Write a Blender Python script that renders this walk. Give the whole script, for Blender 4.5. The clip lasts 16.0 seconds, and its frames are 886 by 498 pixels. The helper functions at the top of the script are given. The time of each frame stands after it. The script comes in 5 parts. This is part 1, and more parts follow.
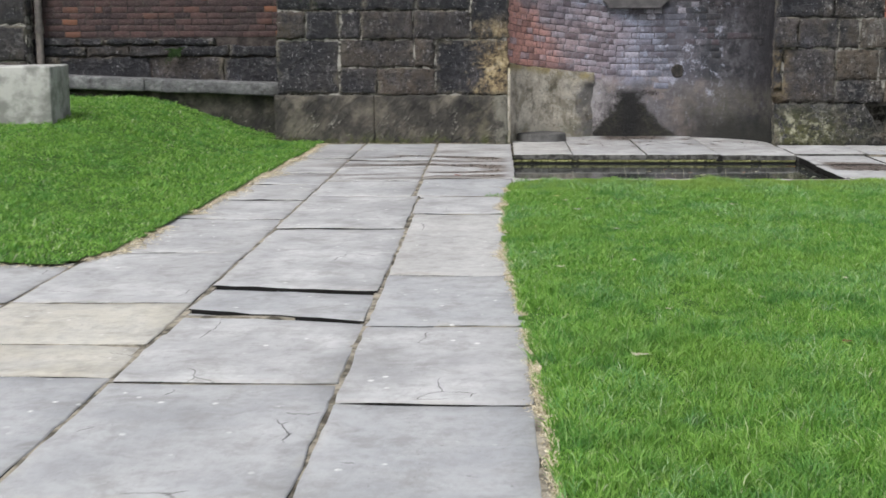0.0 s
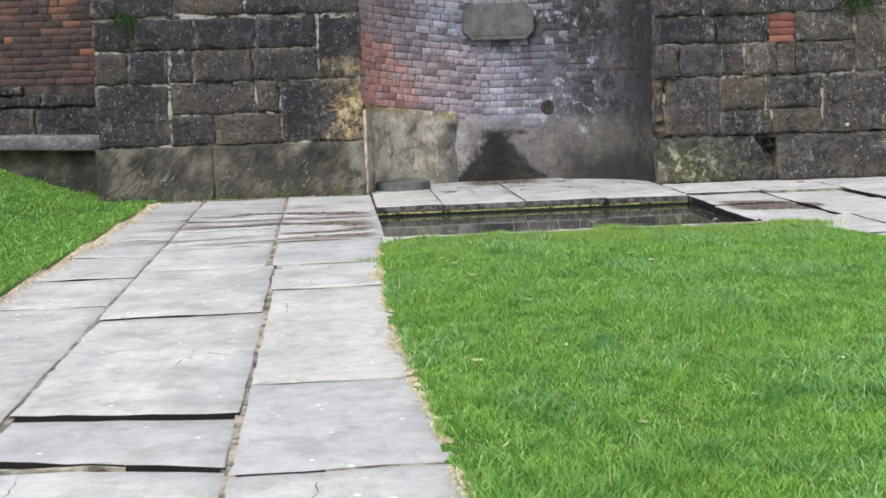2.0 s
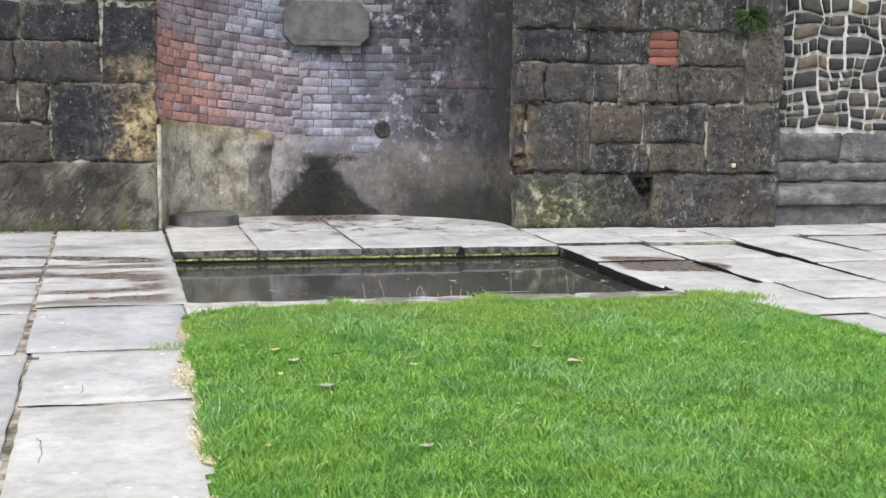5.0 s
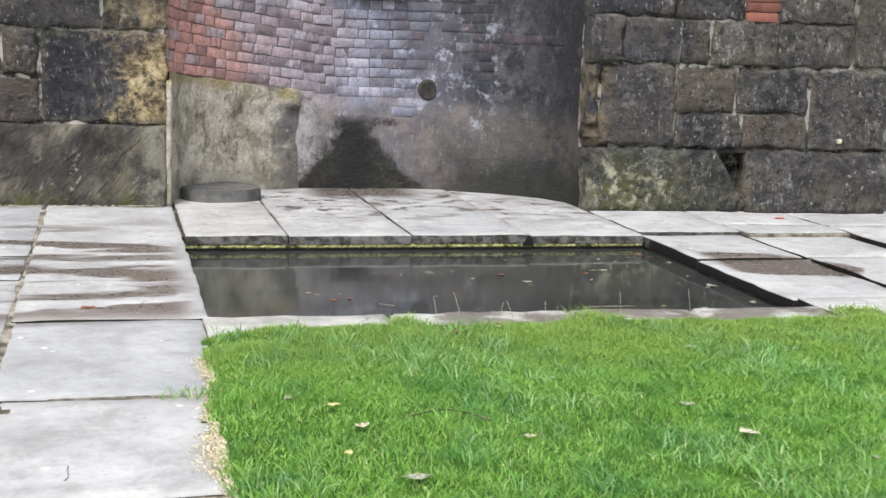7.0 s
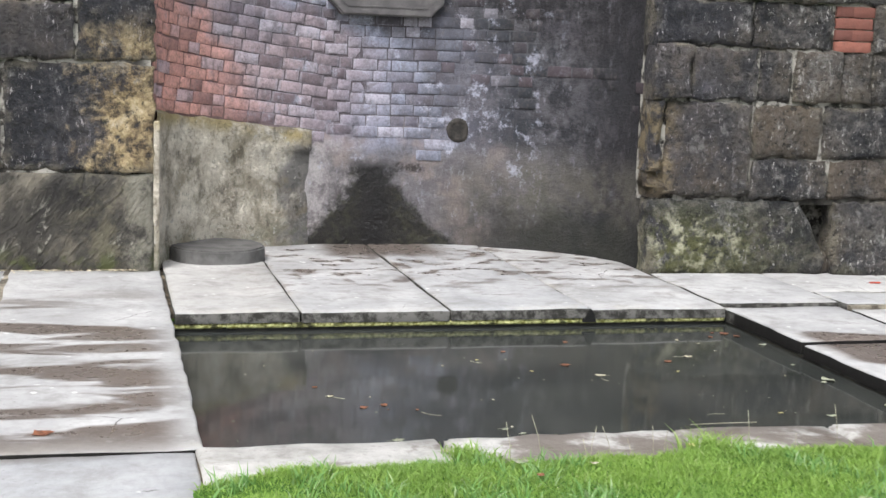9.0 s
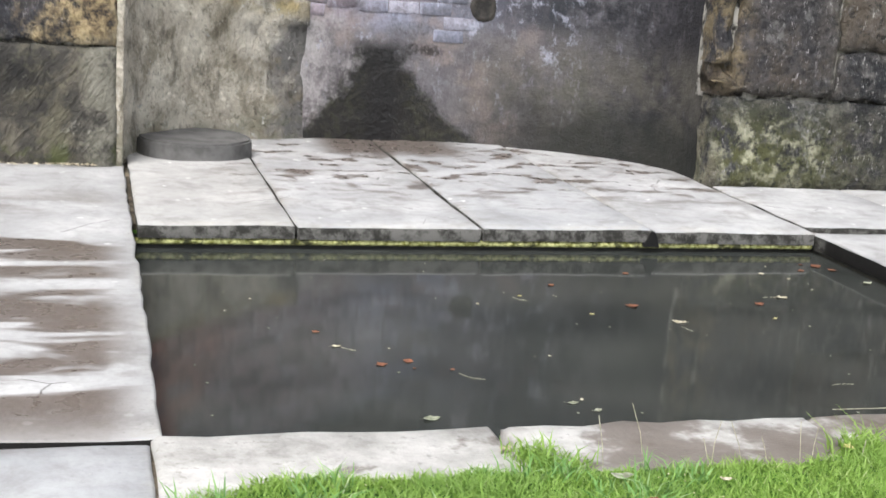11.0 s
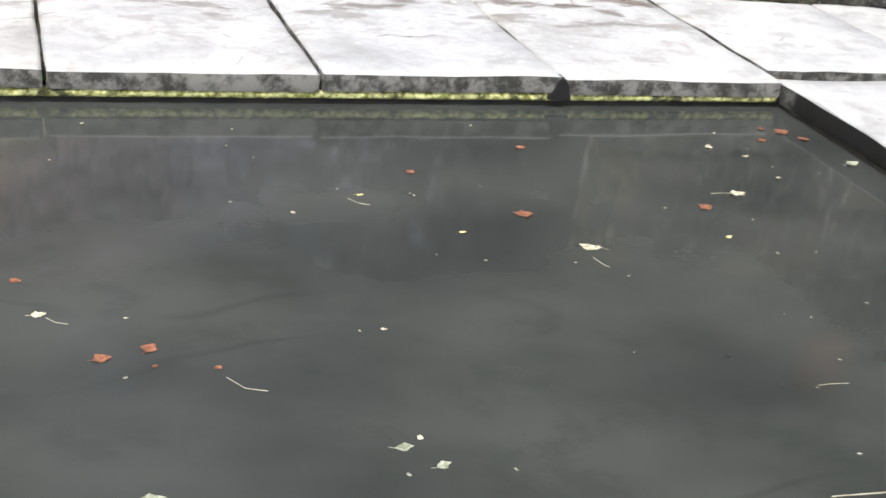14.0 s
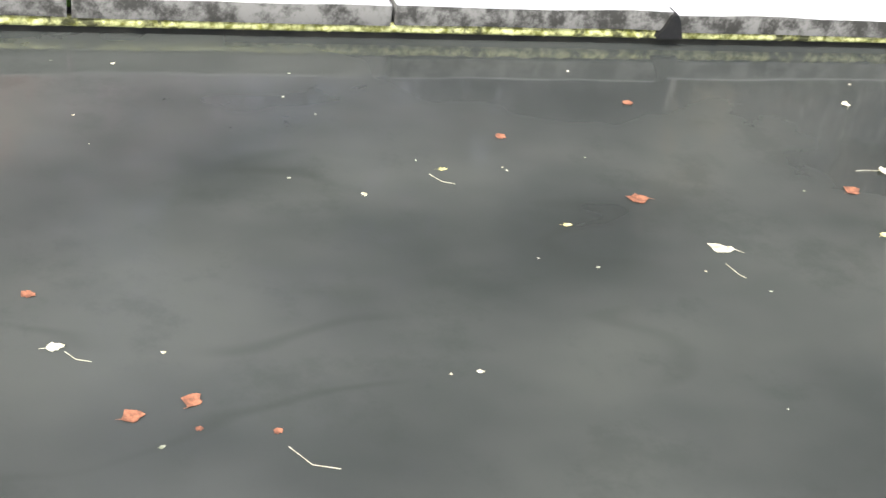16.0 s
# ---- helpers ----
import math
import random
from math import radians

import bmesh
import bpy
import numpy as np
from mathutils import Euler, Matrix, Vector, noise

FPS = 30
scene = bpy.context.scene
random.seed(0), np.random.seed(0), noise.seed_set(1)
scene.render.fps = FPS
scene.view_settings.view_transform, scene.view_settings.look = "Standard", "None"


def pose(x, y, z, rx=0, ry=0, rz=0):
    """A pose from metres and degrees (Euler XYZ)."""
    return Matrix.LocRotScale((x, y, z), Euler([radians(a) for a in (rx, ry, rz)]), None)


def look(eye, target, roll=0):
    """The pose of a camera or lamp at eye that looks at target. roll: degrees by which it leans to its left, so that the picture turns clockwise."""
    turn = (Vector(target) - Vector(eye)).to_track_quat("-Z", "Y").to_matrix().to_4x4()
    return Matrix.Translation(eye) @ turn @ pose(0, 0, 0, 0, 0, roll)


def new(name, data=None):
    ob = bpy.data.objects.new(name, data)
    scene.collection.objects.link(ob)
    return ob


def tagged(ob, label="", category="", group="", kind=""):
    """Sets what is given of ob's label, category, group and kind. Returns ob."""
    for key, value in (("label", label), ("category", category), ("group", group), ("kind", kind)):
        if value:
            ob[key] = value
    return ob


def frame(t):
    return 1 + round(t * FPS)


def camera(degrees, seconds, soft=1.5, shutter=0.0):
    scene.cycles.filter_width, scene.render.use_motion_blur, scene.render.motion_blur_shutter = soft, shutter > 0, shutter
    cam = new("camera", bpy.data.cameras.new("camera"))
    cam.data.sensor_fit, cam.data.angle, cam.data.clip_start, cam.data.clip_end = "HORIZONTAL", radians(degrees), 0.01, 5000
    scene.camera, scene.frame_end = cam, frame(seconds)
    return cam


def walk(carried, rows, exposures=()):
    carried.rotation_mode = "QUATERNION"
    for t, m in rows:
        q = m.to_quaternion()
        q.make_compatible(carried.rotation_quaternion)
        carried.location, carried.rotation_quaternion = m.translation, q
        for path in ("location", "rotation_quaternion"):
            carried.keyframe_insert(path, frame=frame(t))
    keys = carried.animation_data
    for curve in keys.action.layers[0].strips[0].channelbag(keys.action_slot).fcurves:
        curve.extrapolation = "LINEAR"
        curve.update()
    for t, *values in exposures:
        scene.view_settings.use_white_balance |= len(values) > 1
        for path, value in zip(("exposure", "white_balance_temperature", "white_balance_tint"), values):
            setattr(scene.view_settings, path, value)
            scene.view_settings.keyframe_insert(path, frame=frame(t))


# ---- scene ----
cam = camera(37.2, 16.0, 1.5, 0.3)
PATH = [
    (0, (0.439, -0.864, 1.546), (0.359, 1.106, 1.209), -0.2),
    (0.5, (0.332, -0.258, 1.497), (0.341, 1.716, 1.178), -0.3),
    (1, (0.276, 0.215, 1.478), (0.354, 2.191, 1.181), -0.6),
    (1.5, (0.199, 0.68, 1.451), (0.342, 2.655, 1.174), -1.2),
    (2, (0.185, 1.095, 1.457), (0.35, 3.069, 1.181), -1.9),
    (2.5, (0.201, 1.494, 1.478), (0.37, 3.46, 1.152), -2.5),
    (3, (0.217, 1.904, 1.475), (0.428, 3.848, 1.056), -2.5),
    (3.5, (0.181, 2.344, 1.515), (0.52, 4.287, 1.184), -1.0),
    (4, (0.169, 2.882, 1.49), (0.591, 4.818, 1.225), -0.3),
    (6.5, (0.139, 5.475, 1.474), (0.655, 7.384, 1.174), 1.6),
    (7, (0.159, 5.925, 1.483), (0.649, 7.835, 1.147), 2.1),
    (7.5, (0.194, 6.337, 1.443), (0.686, 8.246, 1.107), 1.7),
    (8, (0.229, 6.705, 1.493), (0.754, 8.614, 1.21), 1.8),
    (8.5, (0.256, 7.161, 1.516), (0.763, 9.074, 1.226), 1.9),
    (11, (0.433, 9.139, 1.312), (0.958, 11.014, 0.855), 4.1),
    (11.5, (0.571, 9.457, 1.317), (1.212, 11.256, 0.724), 5.4),
    (12, (0.679, 9.788, 1.315), (1.574, 11.447, 0.646), 8.1),
    (12.5, (0.853, 10.05, 1.305), (1.732, 11.684, 0.559), 8.6),
    (13, (0.993, 10.315, 1.294), (1.792, 11.975, 0.516), 8.3),
    (13.5, (1.123, 10.582, 1.299), (1.834, 12.289, 0.537), 7.6),
    (14, (1.226, 10.837, 1.3), (1.859, 12.549, 0.483), 6.9),
    (14.5, (1.286, 11.057, 1.304), (1.853, 12.76, 0.424), 6.3),
    (15, (1.274, 11.286, 1.284), (1.843, 12.963, 0.353), 6.8),
    (15.5, (1.278, 11.447, 1.292), (1.868, 13.089, 0.313), 7.8),
    (16, (1.28, 11.54, 1.304), (1.86, 13.164, 0.292), 8.6),
]
EXPOSURES = [(0.0, 0.42, 6250, 9), (1.5, 0.75, 6250, 9), (2.5, 0.70, 6250, 9), (3.5, 0.58, 6250, 9), (4.0, 0.80, 6250, 9), (6.5, 0.90, 6250, 9), (8.5, 0.93, 6250, 9), (11.0, 1.0, 6250, 9), (12.5, 0.82, 6250, 9), (13.5, 1.02, 6250, 9), (14.0, 1.36, 6250, 9), (14.5, 1.62, 6250, 9), (15.0, 1.8, 6250, 9), (15.5, 1.55, 6250, 9), (16.0, 2.05, 6250, 9)]
walk(cam, [(t, look(eye, target, roll)) for t, eye, target, roll in PATH], EXPOSURES)

# ---- light: bright overcast sky, a very soft sun ----
SUN_EL, SUN_AZ = radians(55), radians(215)
world = bpy.data.worlds.new("world")
scene.world = world
world.use_nodes = True
wt = world.node_tree
wt.nodes.clear()
sky = wt.nodes.new("ShaderNodeTexSky")
sky.sky_type, sky.sun_disc, sky.sun_elevation, sky.sun_rotation = "NISHITA", False, SUN_EL, SUN_AZ
sky.dust_density = 4.0
soften = wt.nodes.new("ShaderNodeHueSaturation")
soften.inputs["Saturation"].default_value = 0.35
back = wt.nodes.new("ShaderNodeBackground")
back.inputs["Strength"].default_value = 0.15
wout = wt.nodes.new("ShaderNodeOutputWorld")
wt.links.new(sky.outputs[0], soften.inputs["Color"])
wt.links.new(soften.outputs[0], back.inputs["Color"])
wt.links.new(back.outputs[0], wout.inputs["Surface"])
sun_data = bpy.data.lights.new("sun", "SUN")
sun_data.energy, sun_data.angle, sun_data.color = 1.4, radians(25), (1.0, 0.975, 0.94)
sun = new("sun", sun_data)
sun_way = Vector((math.sin(SUN_AZ) * math.cos(SUN_EL), math.cos(SUN_AZ) * math.cos(SUN_EL), math.sin(SUN_EL)))
sun.matrix_world = look(sun_way * 60, (0, 0, 0))


# ---- materials ----
class Nodes:
    """Short hand for building one node material."""

    def __init__(self, name):
        self.mat = bpy.data.materials.new(name)
        self.mat.use_nodes = True
        self.t = self.mat.node_tree
        self.t.nodes.clear()
        self.bsdf = self.add("ShaderNodeBsdfPrincipled")
        out = self.add("ShaderNodeOutputMaterial")
        self.t.links.new(self.bsdf.outputs[0], out.inputs[0])
        self.geo = self.add("ShaderNodeNewGeometry")
        self.pos = self.geo.outputs["Position"]
        self.island = self.geo.outputs["Random Per Island"]
        self.rand = self.add("ShaderNodeObjectInfo").outputs["Random"]
        xyz = self.add("ShaderNodeSeparateXYZ")
        self.t.links.new(self.pos, xyz.inputs[0])
        self.x, self.y, self.z = xyz.outputs

    def add(self, kind):
        return self.t.nodes.new(kind)

    def put(self, socket, v):
        if hasattr(v, "is_output"):
            self.t.links.new(v, socket)
        elif isinstance(v, tuple) and len(v) == 3 and socket.type == "RGBA":
            socket.default_value = (*v, 1)
        else:
            socket.default_value = v

    def scaled(self, sx, sy, sz, turn=0.0):
        m = self.add("ShaderNodeMapping")
        self.t.links.new(self.pos, m.inputs[0])
        m.inputs["Scale"].default_value = (sx, sy, sz)
        m.inputs["Rotation"].default_value = (0, 0, turn)
        return m.outputs[0]

    def noise(self, scale, detail=4.0, rough=0.6, vec=None, warp=0.0):
        n = self.add("ShaderNodeTexNoise")
        self.put(n.inputs["Vector"], vec or self.pos)
        n.inputs["Scale"].default_value, n.inputs["Detail"].default_value = scale, detail
        n.inputs["Roughness"].default_value, n.inputs["Distortion"].default_value = rough, warp
        return n.outputs["Fac"]

    def voro(self, scale, vec=None):
        n = self.add("ShaderNodeTexVoronoi")
        self.put(n.inputs["Vector"], vec or self.pos)
        n.inputs["Scale"].default_value = scale
        return n.outputs["Distance"]

    def rim(self, reach=0.10, wander=0.10):
        """1 along the worn outline of a piece, 0 over its face."""
        box3 = self.add("ShaderNodeSeparateXYZ")
        self.t.links.new(self.add("ShaderNodeTexCoord").outputs["Generated"], box3.inputs[0])
        d = [self.math("SUBTRACT", 0.5, self.math("ABSOLUTE", self.math("SUBTRACT", box3.outputs[k], 0.5))) for k in (0, 1)]
        near = self.math("MINIMUM", d[0], d[1])
        near = self.math("ADD", near, self.mul(self.math("SUBTRACT", self.noise(9, 6, 0.7), 0.5), wander * 2))
        return self.step(near, reach, 0.0)

    def step(self, v, a, b, lo=0.0, hi=1.0):
        m = self.add("ShaderNodeMapRange")
        m.interpolation_type = "SMOOTHSTEP"
        self.put(m.inputs["Value"], v)
        for key, val in (("From Min", a), ("From Max", b), ("To Min", lo), ("To Max", hi)):
            m.inputs[key].default_value = val
        return m.outputs[0]

    def math(self, op, a, b=0.0):
        m = self.add("ShaderNodeMath")
        m.operation = op
        self.put(m.inputs[0], a), self.put(m.inputs[1], b)
        return m.outputs[0]

    def mul(self, *vs):
        r = vs[0]
        for v in vs[1:]:
            r = self.math("MULTIPLY", r, v)
        return r

    def inv(self, v):
        return self.math("SUBTRACT", 1.0, v)

    def mix(self, f, a, b, mode="MIX"):
        m = self.add("ShaderNodeMix")
        m.data_type, m.blend_type = "RGBA", mode
        self.put(m.inputs[0], f), self.put(m.inputs[6], a), self.put(m.inputs[7], b)
        return m.outputs[2]

    def ramp(self, f, *stops):
        r = self.add("ShaderNodeValToRGB")
        self.put(r.inputs[0], f)
        els = r.color_ramp.elements
        while len(els) < len(stops):
            els.new(0.5)
        for e, (p, c) in zip(els, stops):
            e.position, e.color = p, (*c, 1)
        return r.outputs[0]

    def done(self, colour, rough=0.85, bump=None, strength=0.5, dist=0.01, spec=0.4):
        self.put(self.bsdf.inputs["Base Color"], colour)
        self.put(self.bsdf.inputs["Roughness"], rough)
        self.put(self.bsdf.inputs["Specular IOR Level"], spec)
        if bump is not None:
            b = self.add("ShaderNodeBump")
            b.inputs["Strength"].default_value, b.inputs["Distance"].default_value = strength, dist
            self.put(b.inputs["Height"], bump)
            self.t.links.new(b.outputs[0], self.bsdf.inputs["Normal"])
        return self.mat


def sooty_stone():
    """Soot-blackened sandstone, with lime streaks, ochre wear and moss."""
    n = Nodes("sooty_sandstone")
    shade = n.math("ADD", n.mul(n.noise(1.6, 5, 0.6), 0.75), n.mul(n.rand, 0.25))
    col = n.ramp(shade, (0.32, (0.008, 0.009, 0.012)), (0.46, (0.019, 0.020, 0.024)), (0.58, (0.044, 0.041, 0.039)), (0.74, (0.125, 0.104, 0.078)))
    east = n.step(n.x, 4.2, 5.0)
    col = n.mix(n.step(n.x, 0.15, -0.4, 0.0, 0.35), col, (0.011, 0.011, 0.013))
    mottle = n.step(n.noise(10, 7, 0.75), 0.47, 0.70)
    col = n.mix(n.mul(mottle, n.step(east, 0, 1, 0.30, 0.72)), col, (0.175, 0.162, 0.146))
    grain = n.noise(38, 6, 0.72)
    col = n.mix(n.step(grain, 0.54, 0.78, 0, 0.35), col, (0.13, 0.125, 0.12))
    run = n.noise(12, 8, 0.82, n.scaled(1.4, 1.4, 0.5))
    col = n.mix(n.mul(east, n.step(n.noise(3.5, 7, 0.7), 0.44, 0.66), 0.55), col, (0.125, 0.110, 0.098))
    streak = n.mul(n.step(run, 0.53, 0.64), n.step(n.noise(1.9, 4, 0.6), 0.44, 0.58), n.step(east, 0, 1, 0.25, 1.0))
    col = n.mix(n.mul(streak, 0.8), col, (0.42, 0.41, 0.39))
    bloom = n.mul(n.step(n.noise(2.4, 5, 0.7), 0.58, 0.74), 0.4)
    col = n.mix(bloom, col, (0.135, 0.135, 0.145))
    fleck = n.mul(n.step(n.noise(26, 3, 0.6, n.scaled(1.3, 1.3, 0.7)), 0.69, 0.75), n.step(n.noise(2.3, 3), 0.48, 0.62))
    col = n.mix(n.mul(fleck, 0.7), col, (0.42, 0.41, 0.38))
    rust = n.mul(n.step(n.math("ADD", n.noise(2.1, 7, 0.72), n.mul(n.math("SUBTRACT", n.rand, 0.5), 0.10)), 0.50, 0.66), n.step(n.x, -0.2, 0.2, 0.40, 1.0))
    col = n.mix(n.mul(rust, 0.5), col, n.mix(n.noise(17, 6, 0.75), (0.028, 0.022, 0.016), (0.165, 0.132, 0.088)))
    chip = n.mul(n.step(n.noise(30, 5, 0.7, n.scaled(1.5, 1.5, 0.6)), 0.59, 0.67), n.step(n.noise(3.1, 4, 0.6), 0.38, 0.54), n.step(east, 0, 1, 0.60, 1.0))
    col = n.mix(n.mul(chip, 0.92), col, (0.55, 0.535, 0.50))
    ochre = n.mul(n.step(n.math("ADD", n.x, n.mul(n.math("SUBTRACT", n.noise(5, 7, 0.7), 0.5), 1.5)), 0.10, 0.42), n.step(n.x, -0.85, -0.2), n.step(n.x, 0.75, 0.65), n.step(n.z, 0.40, 0.65), n.step(n.z, 1.75, 1.3))
    col = n.mix(n.mul(ochre, 0.9), col, n.ramp(n.noise(6.5, 7, 0.75), (0.38, (0.030, 0.022, 0.016)), (0.46, (0.22, 0.165, 0.080)), (0.56, (0.50, 0.40, 0.20)), (0.68, (0.64, 0.57, 0.40))))
    quoin = n.mul(n.step(n.x, 3.9, 3.97), n.step(n.x, 4.25, 4.05), n.step(n.z, 0.5, 0.6), n.step(n.z, 1.4, 1.1), n.step(n.noise(8, 6, 0.7), 0.4, 0.6))
    col = n.mix(n.mul(quoin, 0.65), col, (0.25, 0.20, 0.10))
    moss = n.mul(n.step(n.x, 3.9, 4.1), n.step(n.x, 5.4, 4.2), n.step(n.z, 0.66, 0.15), n.step(n.noise(6, 7, 0.7), 0.38, 0.52))
    col = n.mix(n.mul(moss, 0.9), col, n.mix(n.step(n.noise(9, 5), 0.48, 0.64), (0.085, 0.092, 0.022), (0.50, 0.50, 0.32)))
    foot = n.mul(n.step(n.z, 0.4, 0.0), n.step(n.noise(5, 5, 0.7), 0.45, 0.65))
    col = n.mix(n.mul(foot, 0.5), col, (0.10, 0.10, 0.055))
    col = n.mix(1.0, col, n.mix(east, (1.02, 0.98, 1.06), (1.0, 0.985, 0.99)), "MULTIPLY")
    chunk = n.mul(n.noise(13, 6, 0.7), n.step(east, 0, 1, 0.2, 0.7))
    worn = n.rim(0.10, 0.16)
    col = n.mix(n.mul(worn, n.step(n.noise(3.0, 4, 0.6), 0.42, 0.60), 0.62), col, n.mix(n.noise(14, 6, 0.75), (0.090, 0.074, 0.052), (0.32, 0.285, 0.215)))
    brown = n.mul(n.step(n.rand, 0.55, 0.95), n.step(n.noise(4.5, 6, 0.72), 0.36, 0.62))
    col = n.mix(n.mul(brown, 0.5), col, (0.110, 0.080, 0.052))
    scar = n.mul(n.step(n.noise(3.6, 7, 0.74), 0.56, 0.63), n.step(n.noise(14, 5, 0.7), 0.36, 0.60))
    col = n.mix(n.mul(scar, n.step(east, 0, 1, 0.45, 0.60)), col, (0.250, 0.240, 0.230))
    pit = n.step(n.noise(20, 5, 0.74), 0.47, 0.36)
    col = n.mix(n.mul(pit, 0.8), col, (0.010, 0.009, 0.009))
    height = n.math("ADD", n.math("ADD", n.noise(5, 7, 0.72), chunk), n.math("ADD", n.mul(n.noise(30, 5, 0.7), 0.25), n.mul(n.noise(9, 5, 0.65, n.scaled(1.0, 1.0, 0.8)), n.step(east, 0, 1, 0.3, 0.9))))
    return n.done(col, n.step(grain, 0.3, 0.8, 0.55, 0.9), height, 1.0, 0.10, 0.4)


def tooled_stone():
    """The same stone, dressed with slanting chisel strokes."""
    n = Nodes("tooled_plinth_stone")
    col = n.ramp(n.noise(3.0, 6, 0.65), (0.3, (0.022, 0.021, 0.020)), (0.50, (0.066, 0.060, 0.051)), (0.70, (0.19, 0.168, 0.132)))
    turn = n.add("ShaderNodeMapping")
    n.t.links.new(n.pos, turn.inputs[0])
    turn.inputs["Rotation"].default_value = (0, radians(-38), 0)
    thin = n.add("ShaderNodeMapping")
    n.t.links.new(turn.outputs[0], thin.inputs[0])
    thin.inputs["Scale"].default_value = (19, 6, 6.5)
    stroke = n.noise(1.0, 6, 0.66, thin.outputs[0], 0.9)
    low = n.step(n.math("ADD", n.z, n.mul(n.noise(3, 3), 0.3)), 0.70, 0.35)
    cut = n.mul(n.step(stroke, 0.55, 0.63), n.step(n.noise(7, 6, 0.7), 0.46, 0.60), low)
    col = n.mix(n.mul(cut, 0.9), col, (0.36, 0.34, 0.29))
    col = n.mix(n.mul(n.step(n.x, -0.2, 0.4), n.step(n.noise(6, 6, 0.7), 0.45, 0.62), 0.55), col, (0.17, 0.155, 0.10))
    col = n.mix(n.mul(n.step(n.z, 0.2, 0.0), n.step(n.noise(7, 5), 0.45, 0.6)), col, (0.09, 0.10, 0.04))
    col = n.mix(n.mul(n.step(n.x, 0.36, 0.47), n.step(n.noise(6, 7, 0.75), 0.36, 0.62), n.step(n.y, 17.0, 16.6)), col, n.mix(n.noise(9, 6, 0.7), (0.10, 0.095, 0.075), (0.36, 0.34, 0.28)))
    height = n.math("ADD", n.mul(n.step(stroke, 0.4, 0.7), 0.5), n.mul(n.noise(12, 6, 0.7), 0.8))
    return n.done(col, 0.9, height, 1.0, 0.035, 0.3)


def niche_colour(n, brick):
    """Stains of the niche: red at its edge, purple-grey, lime-washed, then sooty."""
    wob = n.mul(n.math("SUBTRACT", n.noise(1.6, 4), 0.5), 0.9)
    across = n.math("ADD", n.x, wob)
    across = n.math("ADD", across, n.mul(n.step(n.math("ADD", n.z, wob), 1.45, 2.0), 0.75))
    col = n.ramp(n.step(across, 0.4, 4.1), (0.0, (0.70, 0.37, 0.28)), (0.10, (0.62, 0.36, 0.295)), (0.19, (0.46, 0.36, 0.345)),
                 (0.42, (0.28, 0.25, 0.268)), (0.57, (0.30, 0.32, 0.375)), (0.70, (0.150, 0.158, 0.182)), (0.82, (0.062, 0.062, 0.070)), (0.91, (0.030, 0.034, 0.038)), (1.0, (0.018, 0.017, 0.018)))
    if brick:
        col = n.mix(n.mul(n.step(n.rand, 0.0, 0.40, 0.70, 0.0), n.step(n.x, 0.6, 1.4, 0.6, 1.0)), col, (0.085, 0.062, 0.066))
        col = n.mix(n.mul(n.step(n.rand, 0.72, 1.0), n.step(n.x, 3.4, 2.9), 0.62), col, (0.47, 0.45, 0.47))
        col = n.mix(n.mul(n.rim(0.14, 0.14), n.step(n.x, 1.0, 1.5), n.step(n.x, 2.9, 2.4), n.step(n.noise(2.1, 4), 0.38, 0.58), 0.42), col, (0.48, 0.49, 0.52))
    else:
        col = n.mix(n.mul(n.step(n.z, 0.78, 0.98), n.step(n.x, 3.1, 2.6), 0.78), col, (0.072, 0.060, 0.060))
        old = n.mul(n.step(n.x, 2.5, 2.9), n.step(n.noise(5, 7, 0.75), 0.42, 0.60), n.step(n.x, 4.0, 3.6))
        col = n.mix(n.mul(old, 0.35), col, n.mix(n.noise(13, 6, 0.75), (0.09, 0.085, 0.085), (0.30, 0.29, 0.29)))
        low = n.mul(n.step(n.math("ADD", n.z, n.mul(n.noise(5, 5, 0.7), 0.3)), 1.0, 0.8), n.step(n.x, 3.9, 3.2))
        col = n.mix(n.mul(low, 0.9), col, n.mix(n.noise(6, 7, 0.75), (0.058, 0.054, 0.050), (0.225, 0.21, 0.195)))
        fade = n.mul(n.step(n.math("ADD", n.x, n.mul(n.math("SUBTRACT", n.noise(4, 6, 0.7), 0.5), 0.9)), 2.25, 1.85), n.step(n.z, 0.90, 0.75), n.step(n.noise(7, 6, 0.72), 0.36, 0.58))
        col = n.mix(n.mul(fade, 0.8), col, (0.44, 0.42, 0.38))
        warm = n.mul(n.step(n.noise(3.0, 3), 0.5, 0.66), n.step(n.x, 3.5, 3.0), n.step(n.z, 1.1, 0.8))
        col = n.mix(n.mul(warm, 0.6), col, (0.26, 0.21, 0.175))
    damp = n.mul(n.step(n.x, 2.6, 3.1), n.step(n.math("ADD", n.z, n.mul(n.noise(3, 5), 0.5)), 1.15, 0.75), n.step(n.noise(2.6, 6, 0.7), 0.40, 0.60))
    col = n.mix(n.mul(damp, 0.6), col, n.mix(n.noise(9, 6, 0.7), (0.05, 0.048, 0.034), (0.15, 0.14, 0.105)))
    runs = n.step(n.noise(8, 7, 0.78, n.scaled(1.3, 1.3, 0.5)), 0.50, 0.66)
    col = n.mix(n.mul(runs, 0.42), col, (0.075, 0.07, 0.07))
    pale_runs = n.mul(n.step(n.noise(11, 7, 0.8, n.scaled(1.2, 1.2, 0.7)), 0.55, 0.68), n.step(n.x, 4.0, 3.3, 0.25, 1.0))
    col = n.mix(n.mul(pale_runs, 0.5), col, (0.33, 0.33, 0.35))
    blotch = n.step(n.noise(3.3, 6, 0.7), 0.52, 0.7)
    col = n.mix(n.mul(blotch, 0.42), col, (0.06, 0.057, 0.062))
